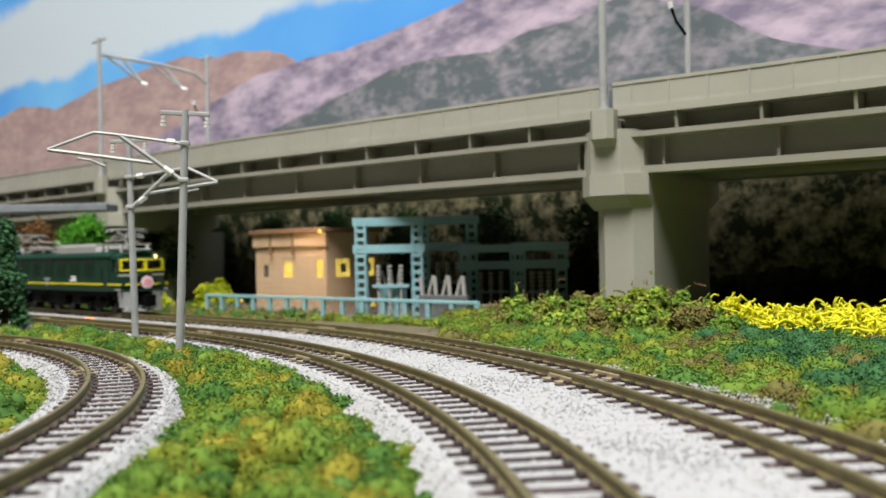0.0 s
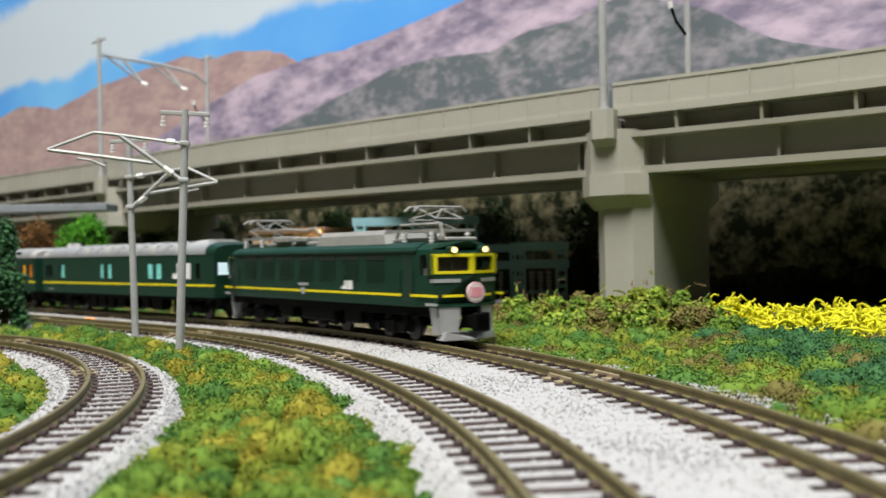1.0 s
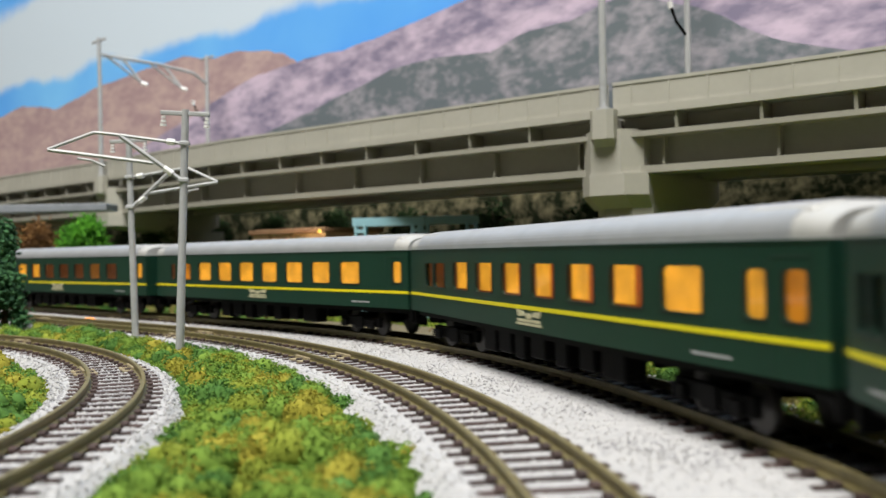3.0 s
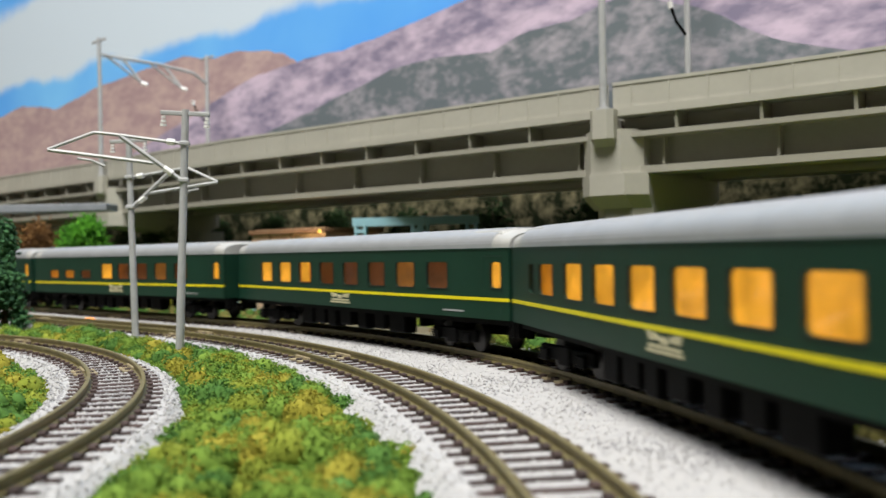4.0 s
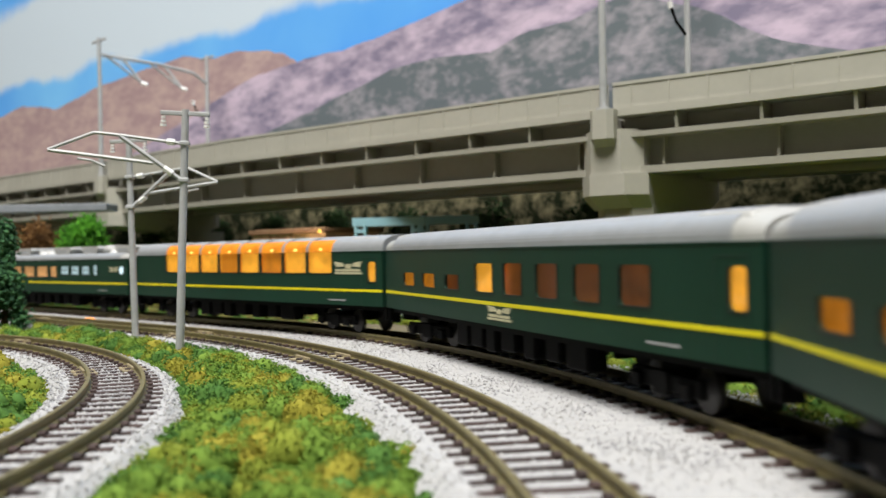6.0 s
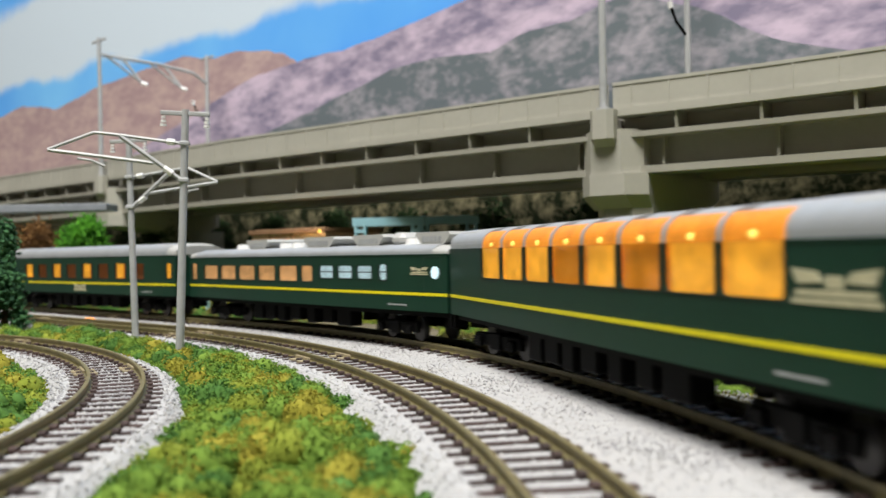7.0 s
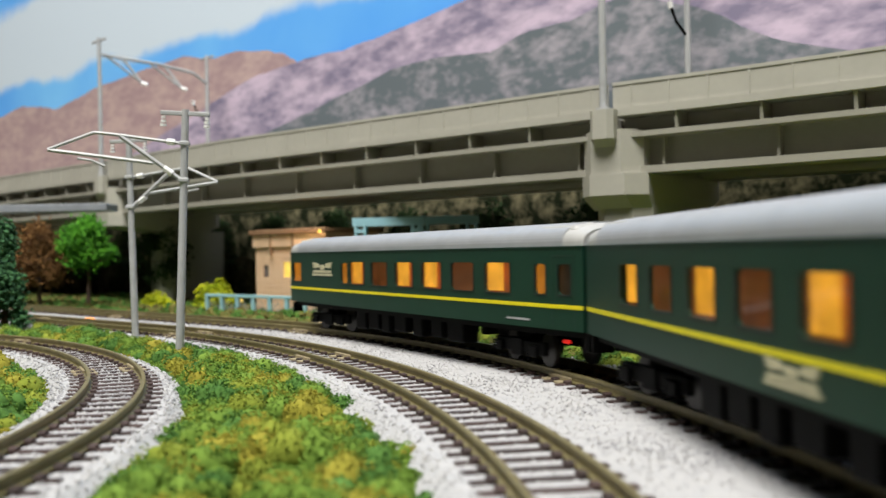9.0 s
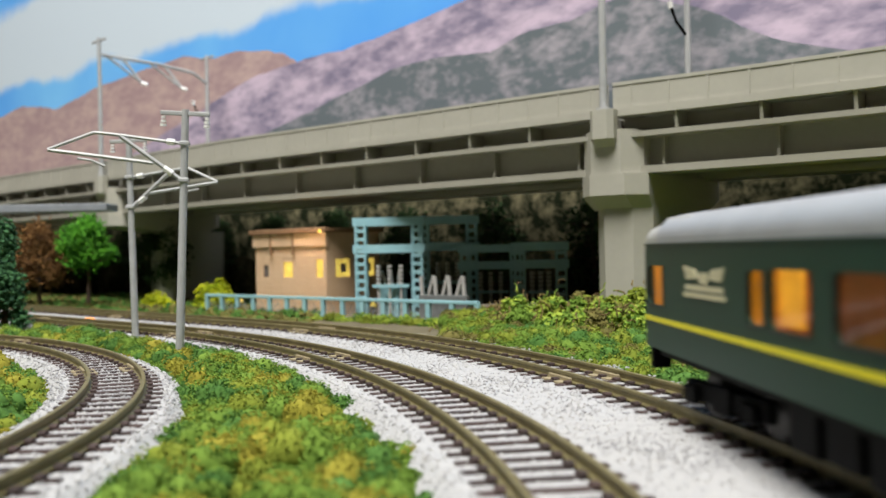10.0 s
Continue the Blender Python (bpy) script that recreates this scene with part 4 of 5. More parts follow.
def locomotive():
    root = thing("electric_locomotive", None, "dark green electric locomotive with yellow cab surrounds and pink headmark", "locomotive")
    h = 58.0

    def vee(bm):
        """Fold the front faces back from the middle."""
        for v in bm.verts:
            if abs(v.co.x) > h - 3.4:
                v.co.x -= math.copysign(0.34 * abs(v.co.y), v.co.x)
                v.co.y *= 0.93
        return bm
    body = [(-9.3, 8.2), (9.3, 8.2), (9.4, 9.0), (9.3, 20.8), (8.6, 21.7), (7.0, 22.6), (3.5, 23.1), (0, 23.2), (-3.5, 23.1), (-7.0, 22.6), (-8.6, 21.7), (-9.3, 20.8), (-9.4, 9.0)]
    bm = bmesh.new()
    prism(bm, body, "x", -h + 9.5, h - 9.5)
    part("body", bm, GREEN, root, "dark green body shell")
    for e in (1, -1):
        # cab: closed lower part, glazed upper part with sloped front
        bm = bmesh.new()
        low = [(-9.3, 8.2), (0, 8.2), (9.3, 8.2), (9.4, 9.0), (9.35, 15.4), (0, 15.4), (-9.35, 15.4), (-9.4, 9.0)]
        vs = prism(bm, low, "x", e * (h - 9.5), e * h)
        vee(bm)
        part("cab_nose", bm, GREEN, root)
        bm = bmesh.new()
        cap = [(-9.2, 19.9), (0, 19.9), (9.2, 19.9), (9.0, 21.1), (7.0, 22.3), (3.5, 22.9), (0, 23.0), (-3.5, 22.9), (-7.0, 22.3), (-9.0, 21.1)]
        vs = prism(bm, cap, "x", e * (h - 9.5), e * (h - 1.0))
        for v in vs:
            if abs(v.co.x) > h - 2 and v.co.z > 20.3:
                v.co.x -= e * (v.co.z - 20.3) * 0.4
        vee(bm)
        part("cab_roof", bm, GREEN, root)
        rows = []
        for s in (-1, 1):
            a, b = sorted((s * 9.3, s * 8.6))
            for x0, x1 in ((h - 9.5, h - 7.8), (h - 4.8, h - 3.2)):
                rows.append((*sorted((e * x0, e * x1)), a, b, 15.4, 19.9))
        rows.append((*sorted((e * (h - 9.5), e * (h - 9.0))), -8.6, 8.6, 15.4, 19.9))
        part("cab_pillars", boxes(*rows), GREEN, root)
        part("cab_interior", boxes((*sorted((e * (h - 7.5), e * (h - 4.0))), -8.3, 8.3, 15.2, 16.9), (*sorted((e * (h - 9.0), e * (h - 8.6))), -8.4, 8.4, 15.2, 19.8)), CABDARK, root)
        # yellow surround: frame with two openings
        x0, x1 = sorted((e * (h - 0.9), e * (h + 0.12)))
        bm = boxes((x0, x1, -9.35, 0, 15.6, 16.25), (x0, x1, -9.35, 0, 19.4, 20.1), (x0, x1, 0, 9.35, 15.6, 16.25), (x0, x1, 0, 9.35, 19.4, 20.1), (x0, x1, -9.35, -8.5, 16.25, 19.4), (x0, x1, 8.5, 9.35, 16.25, 19.4), (x0, x1, -0.7, 0.7, 16.25, 19.4))
        vee(bm)
        fr = part("window_surround", bm, YELLOW, root, "bright yellow cab window surround")
        for y0, y1 in ((-8.5, -0.7), (0.7, 8.5)):
            p = part("windscreen", vee(boxes((*sorted((e * (h - 0.5), e * (h - 0.3))), y0, y1, 16.1, 19.4))), GLASS, fr, "dark cab windscreen")
            p.visible_shadow = False
            part("wiper", vee(boxes((*sorted((e * (h + 0.05), e * (h + 0.2))), y0 + 3.2, y0 + 3.4, 16.2, 18.4))), RIMDARK, fr)
        for s in (-1, 1):
            p = part("side_window", boxes((*sorted((e * (h - 7.8), e * (h - 4.8))), *sorted((s * 9.1, s * 8.9)), 15.7, 19.5)), GLASS, root)
            p.visible_shadow = False
            part("side_window_frame", boxes((*sorted((e * (h - 3.9), e * (h - 3.1))), *sorted((s * 9.25, s * 9.2)), 15.4, 19.9)), YELLOW if e > 0 else GREEN, root)
            part("band", vee(boxes((*sorted((e * (h - 1.6), e * (h + 0.2))), *sorted((s * 3.2, s * 9.5)), 13.7, 14.5))), GREY, root, "bright grey trim band")
            part("cab_steps", boxes((*sorted((e * (h - 5.5), e * (h - 1.2))), *sorted((s * 9.5, s * 9.2)), 8.6, 9.2)), GREY, root)
            # headlights
            bm = bmesh.new()
            tube(bm, [(e * (h - 3.2), s * 4.4, 20.95), (e * (h - 1.2), s * 4.4, 20.95)], 0.9, 16)
            hl = part("headlight_housing", bm, GREEN, root)
            bm = bmesh.new()
            tube(bm, [(e * (h - 1.3), s * 4.4, 20.95), (e * (h - 0.95), s * 4.4, 20.95)], 0.66, 16)
            part("headlight", bm, HEADLIGHT if e > 0 else WHITE, hl, "glowing warm headlight" if e > 0 else "unlit headlight")
            part("tail_lamp", vee(boxes((*sorted((e * (h - 0.1), e * (h + 0.3))), *sorted((s * 7.6, s * 8.6)), 10.3, 11.2))), RIMDARK, root)
            part("front_line", vee(boxes((*sorted((e * (h - 0.1), e * (h + 0.1))), *sorted((s * 2.4, s * 7.4)), 10.4, 11.0))), YELLOW, root, "thin yellow line")
            # snow plough skirt
            bm = bmesh.new()
            prism(bm, [(s * 9.0, 8.2), (s * 3.2, 8.2), (s * 3.2, 5.4), (s * 3.8, 2.6), (s * 8.2, 2.2)], "x", e * (h - 4.5), e * (h - 0.2))
            vee(bm)
            part("skirt", bm, GREY, root, "light grey front skirt")
        bm = bmesh.new()
        prism(bm, [(-8.0, 0.9), (0, 0.9), (8.0, 0.9), (7.2, 2.7), (0, 2.7), (-7.2, 2.7)], "x", e * (h - 1.6), e * (h + 0.9))
        vee(bm)
        part("snow_plough", bm, GREY, root, "light grey snow plough blade")
        part("coupler", boxes((*sorted((e * (h - 3), e * (h + 3.2))), -1.5, 1.5, 3.4, 6.4), (*sorted((e * (h + 1.6), e * (h + 3.2))), -2.2, 2.2, 2.8, 7.0), bevel=0.3), BLACK, root, "black knuckle coupler")
        pantograph(root, e * 44)
    # headmark on the leading end
    bm = bmesh.new()
    tube(bm, [(h + 0.3, 0, 11.4), (h + 0.9, 0, 11.4)], 2.35, 28)
    hm = part("headmark", bm, PINKPALE, root, "round pink headmark")
    bm = bmesh.new()
    prism(bm, [(-1.6, 10.7), (-0.8, 10.3), (1.2, 10.4), (1.8, 11.9), (0.9, 12.9), (-1.1, 12.5)], "x", h + 0.9, h + 1.05)
    part("headmark_picture", bm, PINK, hm, "deep pink plain shape")
    part("headmark_bars", boxes((h + 0.9, h + 1.06, -1.3, 1.3, 9.7, 10.0), (h + 0.9, h + 1.06, -1.5, 1.0, 12.6, 12.9)), WHITE, hm, "white lettering bars")
    for s in (-1, 1):
        part("side_line", boxes((-h + 9, h - 15, s * 9.4 - 0.08, s * 9.4 + 0.08, 10.5, 11.1), (h - 11.5, h - 1.0, s * 9.4 - 0.08, s * 9.4 + 0.08, 10.5, 11.1), (-h + 1, -h + 7, s * 9.4 - 0.08, s * 9.4 + 0.08, 10.5, 11.1)), YELLOW, root, "thin yellow line")
        a, b = sorted((s * 9.28, s * 9.52))
        for i in range(7):
            x = -42 + i * 11.6
            part("clerestory_window", boxes((x, x + 8.4, a, b, 18.8, 20.0), bevel=0.1), RIMDARK, root, "small dark high window")
            lv = part("louvre_panel", boxes((x, x + 8.4, min(s * 9.25, s * 9.4), max(s * 9.25, s * 9.4), 13.6, 18.4)), LOUVRE, root, "dark green louvre panel")
            bm = bmesh.new()
            for k in range(9):
                box(bm, x + 0.3, x + 8.1, *sorted((s * 9.38, s * 9.56)), 13.9 + k * 0.5, 14.15 + k * 0.5)
            part("louvre_slats", bm, GREEN, lv)
        for x in (h - 12.6, -h + 9.6):
            part("door", boxes((x - 1.9, x + 1.9, *sorted((s * 9.3, s * 9.46)), 9.4, 20.4), bevel=0.1), LOUVRE, root, "green crew door")
            part("handrail", boxes((x + 2.6, x + 2.8, *sorted((s * 9.4, s * 9.8)), 11.5, 16.5), (x - 2.9, x - 2.6, *sorted((s * 9.4, s * 9.8)), 11.5, 16.5)), LOUVRE, root)
        part("number_plate", boxes((-7.5, -2.0, *sorted((s * 9.3, s * 9.5)), 12.2, 12.9)), GREY, root, "small bare metal plate")
        part("maker_plate", boxes((-5.8, -3.8, *sorted((s * 9.3, s * 9.52)), 9.9, 11.6)), GREY, root)
        logo_shape(root, 16, 11.6, 5.5, s, 9.45)
    # roof equipment
    bm = bmesh.new()
    vs = prism(bm, [(-6.8, 22.3), (6.8, 22.3), (6.4, 25.0), (5.4, 26.1), (-5.4, 26.1), (-6.4, 25.0)], "x", -2, 33)
    for v in vs:
        if v.co.z > 24.8:
            v.co.x += 1.8 if v.co.x < 10 else -1.8
    part("roof_hood", bm, HOOD, root, "pale grey roof hood")
    for q in ((-52, -4, -4.5, 4.5, 22.9, 24.1), (30, 54, -4.5, 4.5, 22.9, 23.9)):
        part("roof_walk", boxes(q, bevel=0.3), HOOD, root, "grey roof walkway")
    for q in ((-30, -20, -6, -2, 24.0, 25.8), (-18, -11, -6, 0, 24.0, 25.4)):
        part("roof_box", boxes(q, bevel=0.3), HOOD, root, "grey roof equipment box")
    for way in ([(-32, -4.5, 25.7), (-28, -4.5, 27.8), (-22, -4.5, 27.8), (-12, -4.5, 27.2), (-6, -4.5, 27.6), (-3, -4.5, 25.7)], [(34, -4.5, 23.8), (36, -4.5, 27), (52, -4.5, 27), (53, -4.5, 23.8)]):
        bm = bmesh.new()
        tube(bm, way, 0.4)
        part("roof_conductor", bm, HOOD, root)
    for s in (-1, 1):
        part("gutter", boxes((-h + 9, h - 9, *sorted((s * 9.2, s * 9.75)), 20.6, 21.0)), LOUVRE, root, "dark green roof gutter")
    part("underframe", boxes((-h + 3, h - 3, -8.0, 8.0, 6.0, 8.2)), BLACK, root, "black underframe")
    for x0, x1 in ((-22, -14), (-9, 9), (14, 22)):
        part("equipment_box", boxes((x0, x1, -7.8, 7.8, 3.0, 8.0), bevel=0.4), BLACK, root)
    made = [bogie(root, x, (-6.5, 6.5), 19) for x in (36, 0, -36)]
    for b in made:
        for y in (-8.2, 8.2):
            for x in (-9, 9):
                bm = bmesh.new()
                for i in range(5):
                    ring(bm, (x, y, 3.2 + i * 0.75), 0.8, 0.4, 8)
                part("spring", bm, BLACK, b, "black coil spring")
    return root, made, 36.0


TRAIN = []


def train():
    """Vehicles with the distance of their middle behind the reference, in mm."""
    TRAIN.append((*locomotive(), 94.6))
    behind = lambda n: 216.8 if n == 2 else 356.6 + 143.1 * (n - 3)
    E1 = (-5.6, 4.6, 8.3, 10.8)
    door = lambda k="full": (63.3, 66.6, 13.4, 18.4, k)

    def add(n, label, windows, length=138.4, **kw):
        TRAIN.append((*coach(label, length, windows, **kw), behind(n)))
    tall = lambda a, b, k: (a, b, 13.1, 18.2, k)
    add(2, "dark green generator van with teal-lit windows and white mark", [tall(-60.2, -58.4, "dark"), tall(-57.4, -54.6, "dark"), tall(-46.8, -43.2, "teal"), tall(-14.0, -10.6, "teal"), tall(-8.2, -4.6, "teal"), tall(20.9, 25.0, "teal"), tall(26.5, 30.6, "teal"), tall(52.1, 54.5, "dark")], length=126.0, roof="van", bogies=44.0, van=True)
    for s in (-1, 1):
        logo_shape(TRAIN[-1][0], 37.9, 13.2, 11.6, s, HALF_W + 0.05)
        part("end_window", boxes((63.0, 63.15, *sorted((s * 4.6, s * 8.4)), 14.6, 18.4), bevel=0.05), COOL, TRAIN[-1][0], "cool white-lit end window")
    add(3, "dark green sleeping coach with amber-lit windows", [tall(-57.7, -52.6, "dim"), tall(-51.2, -44.3, "dim")] + row(7, -38.6, ["lit", "lit", "lit", "lit", "lit", "lit", "full"], w=8.5, pitch=13.15) + [tall(56.5, 60.0, "full"), tall(62.7, 66.2, "deep")], emblems=[E1])
    add(4, "dark green sleeping coach with brightly amber-lit windows", [tall(-57.7, -54.8, "dim"), tall(-51.4, -43.6, "deep")] + row(7, -37.7, ["full"] * 7, w=8.3, pitch=13.2) + [door()], emblems=[E1])
    add(5, "dark green sleeping coach with some amber-lit windows", row(8, -51.0, ["full", "full", "lit", "dim", "dim", "dim", "half", "dim"]) + [door()], emblems=[E1])
    small = [(a, a + 7.7, 13.1, 16.0, k) for a, k in ((-55.2, "deep"), (-41.8, "deep"), (-27.9, "dim"))]
    for n in (6, 7):
        add(n, "dark green sleeping coach with low and tall windows", small + [(-11.6, -3.3, 13.1, 18.3, "full")] + row(4, 1.4, ["dim", "dim", "half" if n == 6 else "dim", "dim"], w=7.6, pitch=12.85) + [door()], emblems=[E1])
    add(8, "dark green lounge coach with tall glowing panorama windows", [(-46.6 + i * 11.98, -35.6 + i * 11.98, 15.5, 23.2, "deep" if i in (3, 5) else "full") for i in range(8)] + [door()], emblems=[(49.4, 61.2, 15.3, 18.5)], roof="panorama")
    add(9, "dark green dining coach with cooling units on the roof", [tall(-66.9, -63.2, "peach")] + [(-57.6 + i * 12.62, -47.2 + i * 12.62, 13.4, 17.5, "peach") for i in range(5)] + [(5.4, 11.6, 13.4, 17.5, "peach"), (15.2, 22.0, 14.4, 17.5, "cool"), (24.2, 31.0, 14.4, 17.5, "cool"), (33.2, 39.8, 14.4, 17.5, "cool"), (42.8, 46.1, 14.2, 17.9, "cool"), (63.5, 66.3, 14.6, 17.4, "round")], emblems=[(55.8, 62.3, 15.5, 17.3)], roof="units")
    add(10, "dark green sleeping coach with alternate amber-lit windows", row(8, -50.8, ["lit", "dim", "lit", "dim", "lit", "dim", "lit", "dim"]) + [door()], emblems=[E1])
    add(11, "dark green tail coach with amber-lit windows", [tall(-67.8, -60.4, "deep"), tall(-31.0, -27.0, "deep")] + row(6, -25.6, ["lit", "dim", "lit", "lit", "dim", "lit"], w=8.7, pitch=12.95) + [tall(55.7, 58.9, "deep"), tall(62.4, 66.0, "dark")], emblems=[(-51.4, -37.2, 14.8, 18.4)])
    part("marker_lamp", boxes((58.6, 60.0, -6.2, -5.4, 4.6, 5.2), bevel=0.1), REDLAMP, TRAIN[-1][0], "small red lit lamp under the floor")


def train_place(t):
    """Distance of the train's reference along the outer track, in mm; it slows a little."""
    steps = [0, 0.5, 1, 1.5, 2, 2.5, 3.2, 4.0, 4.5, 5.0, 5.5, 6.2, 7.0, 7.5, 8.0, 8.5, 9, 10]
    sway = [10.0, 4.8, 0.2, 0.6, -0.8, -1.3, 2.0, 5.4, 7.6, 11.9, 8.6, 6.3, 4.5, 4.8, 6.6, 8.5, 8.1, 10.1]
    return -319.74 + 186.68 * t + 0.8267 * t * t - 0.15273 * t ** 3 + float(np.interp(t, steps, sway))


def motions():
    times = [i * 0.25 for i in range(41)]
    for root, made, half, behind in TRAIN:
        rows, turns = [], [[] for _ in made]
        for t in times:
            s = train_place(t) - behind
            (a, ha), (b, hb) = track_point(R_OUT, s + half), track_point(R_OUT, s - half)
            head = math.degrees(math.atan2(a.y - b.y, a.x - b.x))
            mid = (a + b) / 2
            rows.append((t, at(mid.x, mid.y, RAIL, head)))
            for k, bg in enumerate(made):
                x = bg.location.x / MM
                hh = math.degrees(track_point(R_OUT, s + x)[1])
                p = track_point(R_OUT, s + x)[0] - mid
                off = -p.x * math.sin(radians(head)) + p.y * math.cos(radians(head)) if abs(x) < half - 1 else 0.0
                turns[k].append((t, pose(bg.location.x, off * MM, 0, 0, 0, (hh - head + 180) % 360 - 180)))
        walk(root, rows)
        for bg, r in zip(made, turns):
            walk(bg, r)


# ---- turf, bushes and trees ----
SHADES = {"dark": "dark green", "green": "fresh green", "olive": "olive", "ochre": "ochre", "teal": "blue-green", "straw": "straw brown"}


def ball_template():
    bm = bmesh.new()
    bmesh.ops.create_icosphere(bm, subdivisions=2, radius=1.0)
    v = np.array([tuple(p.co) for p in bm.verts])
    f = np.array([[q.index for q in fc.verts] for fc in bm.faces])
    bm.free()
    return v, f


BALL_V, BALL_F = ball_template()


def lumps(name, centres, radii, material, parent=None, rough=0.16):
    """Uneven sponge lumps under the crumbs, as one mesh."""
    n, w = len(centres), len(BALL_V)
    v = BALL_V[None] * radii[:, None, None] * (1 + rng.uniform(-rough, rough, (n, w, 1))) + centres[:, None]
    f = (BALL_F[None] + w * np.arange(n)[:, None, None]).reshape(-1, 3)
    me = bpy.data.meshes.new(name)
    me.vertices.add(n * w)
    me.vertices.foreach_set("co", (v.reshape(-1) * MM).astype(np.float32))
    me.loops.add(len(f) * 3)
    me.loops.foreach_set("vertex_index", f.reshape(-1).astype(np.int32))
    me.polygons.add(len(f))
    me.polygons.foreach_set("loop_start", np.arange(0, len(f) * 3, 3, dtype=np.int32))
    me.update()
    me.materials.append(material)
    ob = new(name, me)
    if parent:
        ob.parent = parent
    return ob


def turf_patch(name, label, inside, x0, x1, y0, y1, height, clusters, each, size, spread, kinds):
    """Foam turf: an uneven base sheet covered with small crumbly clusters. kinds(x, y) gives a colour name for each cluster."""
    step = 2.5
    nx, ny = int((x1 - x0) / step), int((y1 - y0) / step)
    bm = bmesh.new()
    grid = {}
    for i in range(nx + 1):
        for j in range(ny + 1):
            x, y = x0 + i * step, y0 + j * step
            d = float(inside(np.array([x]), np.array([y]))[0])
            if d > -2.5:
                grid[i, j] = bm.verts.new((x, y, 0.05 + max(0.0, min(1.0, d / 6)) * max(0.3, float(height(np.array([x]), np.array([y]))[0]))))
    for (i, j), v in grid.items():
        q = [grid.get(k) for k in ((i, j), (i + 1, j), (i + 1, j + 1), (i, j + 1))]
        if all(q):
            bm.faces.new(q)
    root = tagged(part(name, bm, TURF), label, "turf", kind="structure")
    x, y = rng.uniform(x0, x1, clusters), rng.uniform(y0, y1, clusters)
    d = inside(x, y) + 1.8 * np.sin(x * 0.31) * np.sin(y * 0.27) + rng.normal(0, 0.8, clusters)
    ok = d > 0
    x, y, d = x[ok], y[ok], d[ok]
    z = np.clip(d / 6, 0.1, 1) * np.maximum(0.3, height(x, y))
    kind = np.array(kinds(x, y))
    r = spread * rng.uniform(0.5, 1.35, len(x)) * np.clip(0.5 + d / 8, 0.5, 1)
    z = z + rng.uniform(-0.8, 0.9, len(x)) * np.clip(d / 6, 0.1, 1)
    for col in sorted(set(kind)):
        k = np.where(kind == col)[0]
        i = np.repeat(k, each)
        u = rng.normal(0, 1, (len(i), 3))
        u /= np.linalg.norm(u, axis=1)[:, None]
        u[:, 2] = np.abs(u[:, 2])
        rad = r[i] * rng.uniform(0.88, 1.19, len(i))
        p = np.c_[x[i], y[i], z[i]] + u * rad[:, None]
        tagged(lumps(name + "_lumps", np.c_[x[k], y[k], z[k]], r[k] * 0.93, FOAM[col]), label + ", " + SHADES[col] + " lumps", "turf", kind="stuff")
        tagged(grains(name + "_foam", p, rng.uniform(*size, len(i)), FOAM[col], foam=True), label + ", " + SHADES[col] + " crumbs", "turf", kind="stuff")
    return root


def mix_left(x, y):
    f = 0.5 * np.sin(x * 0.21 + 1.5 * np.sin(y * 0.13)) + 0.5 * np.sin(y * 0.24 + 1.2 * np.sin(x * 0.17)) + rng.normal(0, 1.0, len(x))
    return np.where(f < -0.7, "dark", np.where(f < 0.35, "green", np.where(f < 1.1, "olive", "ochre")))


def mix_bank(x, y):
    d = bank_dist(x, y)
    f = np.sin(x * 0.15 + 1.5 * np.sin(y * 0.11)) + np.sin(y * 0.19) + rng.normal(0, 0.9, len(x))
    right = np.where(d < 14, np.where(f > -0.6, "olive", "green"), np.where(f < 0.5, "teal", np.where(f < 1.1, "dark", np.where(f < 1.7, "green", "straw"))))
    left = np.where(f < -1.2, "dark", np.where(f < 0.2, "green", np.where(f < 1.2, "olive", "straw")))
    return np.where(x > 62 + 8 * np.sin(y * 0.2), right, left)


def left_dist(x, y):
    """Depth inside the turf between inner track and middle track."""
    a = np.hypot(x - IX, y - IY) - R_IN - 10.7
    b = -main_offset(x, y) - 11.2
    return np.minimum(a, b)


def inner_dist(x, y):
    return R_IN - 11.5 - np.hypot(x - IX, y - IY)


def bank_dist(x, y):
    return main_offset(x, y) - 30.5 - 6.6


def strands(name, n, centre, spread, length, r, material, parent, up=0.5, z0=0.0):
    """Curly twigs as thin bars, one mesh."""
    bm = bmesh.new()
    for _ in range(n):
        p = Vector((centre[0] + random.gauss(0, spread[0]), centre[1] + random.gauss(0, spread[1]), z0 + abs(random.gauss(0, spread[2]))))
        d = Vector((random.gauss(0, 1), random.gauss(0, 1), random.gauss(up, 0.6))).normalized()
        pts = [p.copy()]
        for k in range(6):
            d = (d + Vector((random.gauss(0, 0.55), random.gauss(0, 0.55), random.gauss(0, 0.5)))).normalized()
            p = p + d * length / 6
            p.z = max(0.2, p.z)
            pts.append(p.copy())
        tube(bm, pts, r * random.uniform(0.7, 1.3), 5, r * 0.6)
    return part(name, bm, material, parent, smooth=True)


def bush(name, label, x, y, r, h, material, n=1500, size=(0.5, 1.1), z=0.0):
    root = thing(name, at(x, y, z), label, "bush")
    u = rng.normal(0, 1, (n, 3))
    u /= np.linalg.norm(u, axis=1)[:, None]
    u[:, 2] = np.abs(u[:, 2])
    k = rng.uniform(0.35, 1.0, n) ** 0.5 * (1 + 0.25 * np.sin(u[:, 0] * 5 + u[:, 1] * 7))
    p = u * k[:, None] * np.array([r, r, h])
    g = grains("foliage", p, rng.uniform(*size, n), material, root)
    bm = bmesh.new()
    tube(bm, [(0, 0, 0), (0, 0, h * 0.6)], 0.7, 6, 0.3)
    part("stem", bm, BARK, root)
    return root


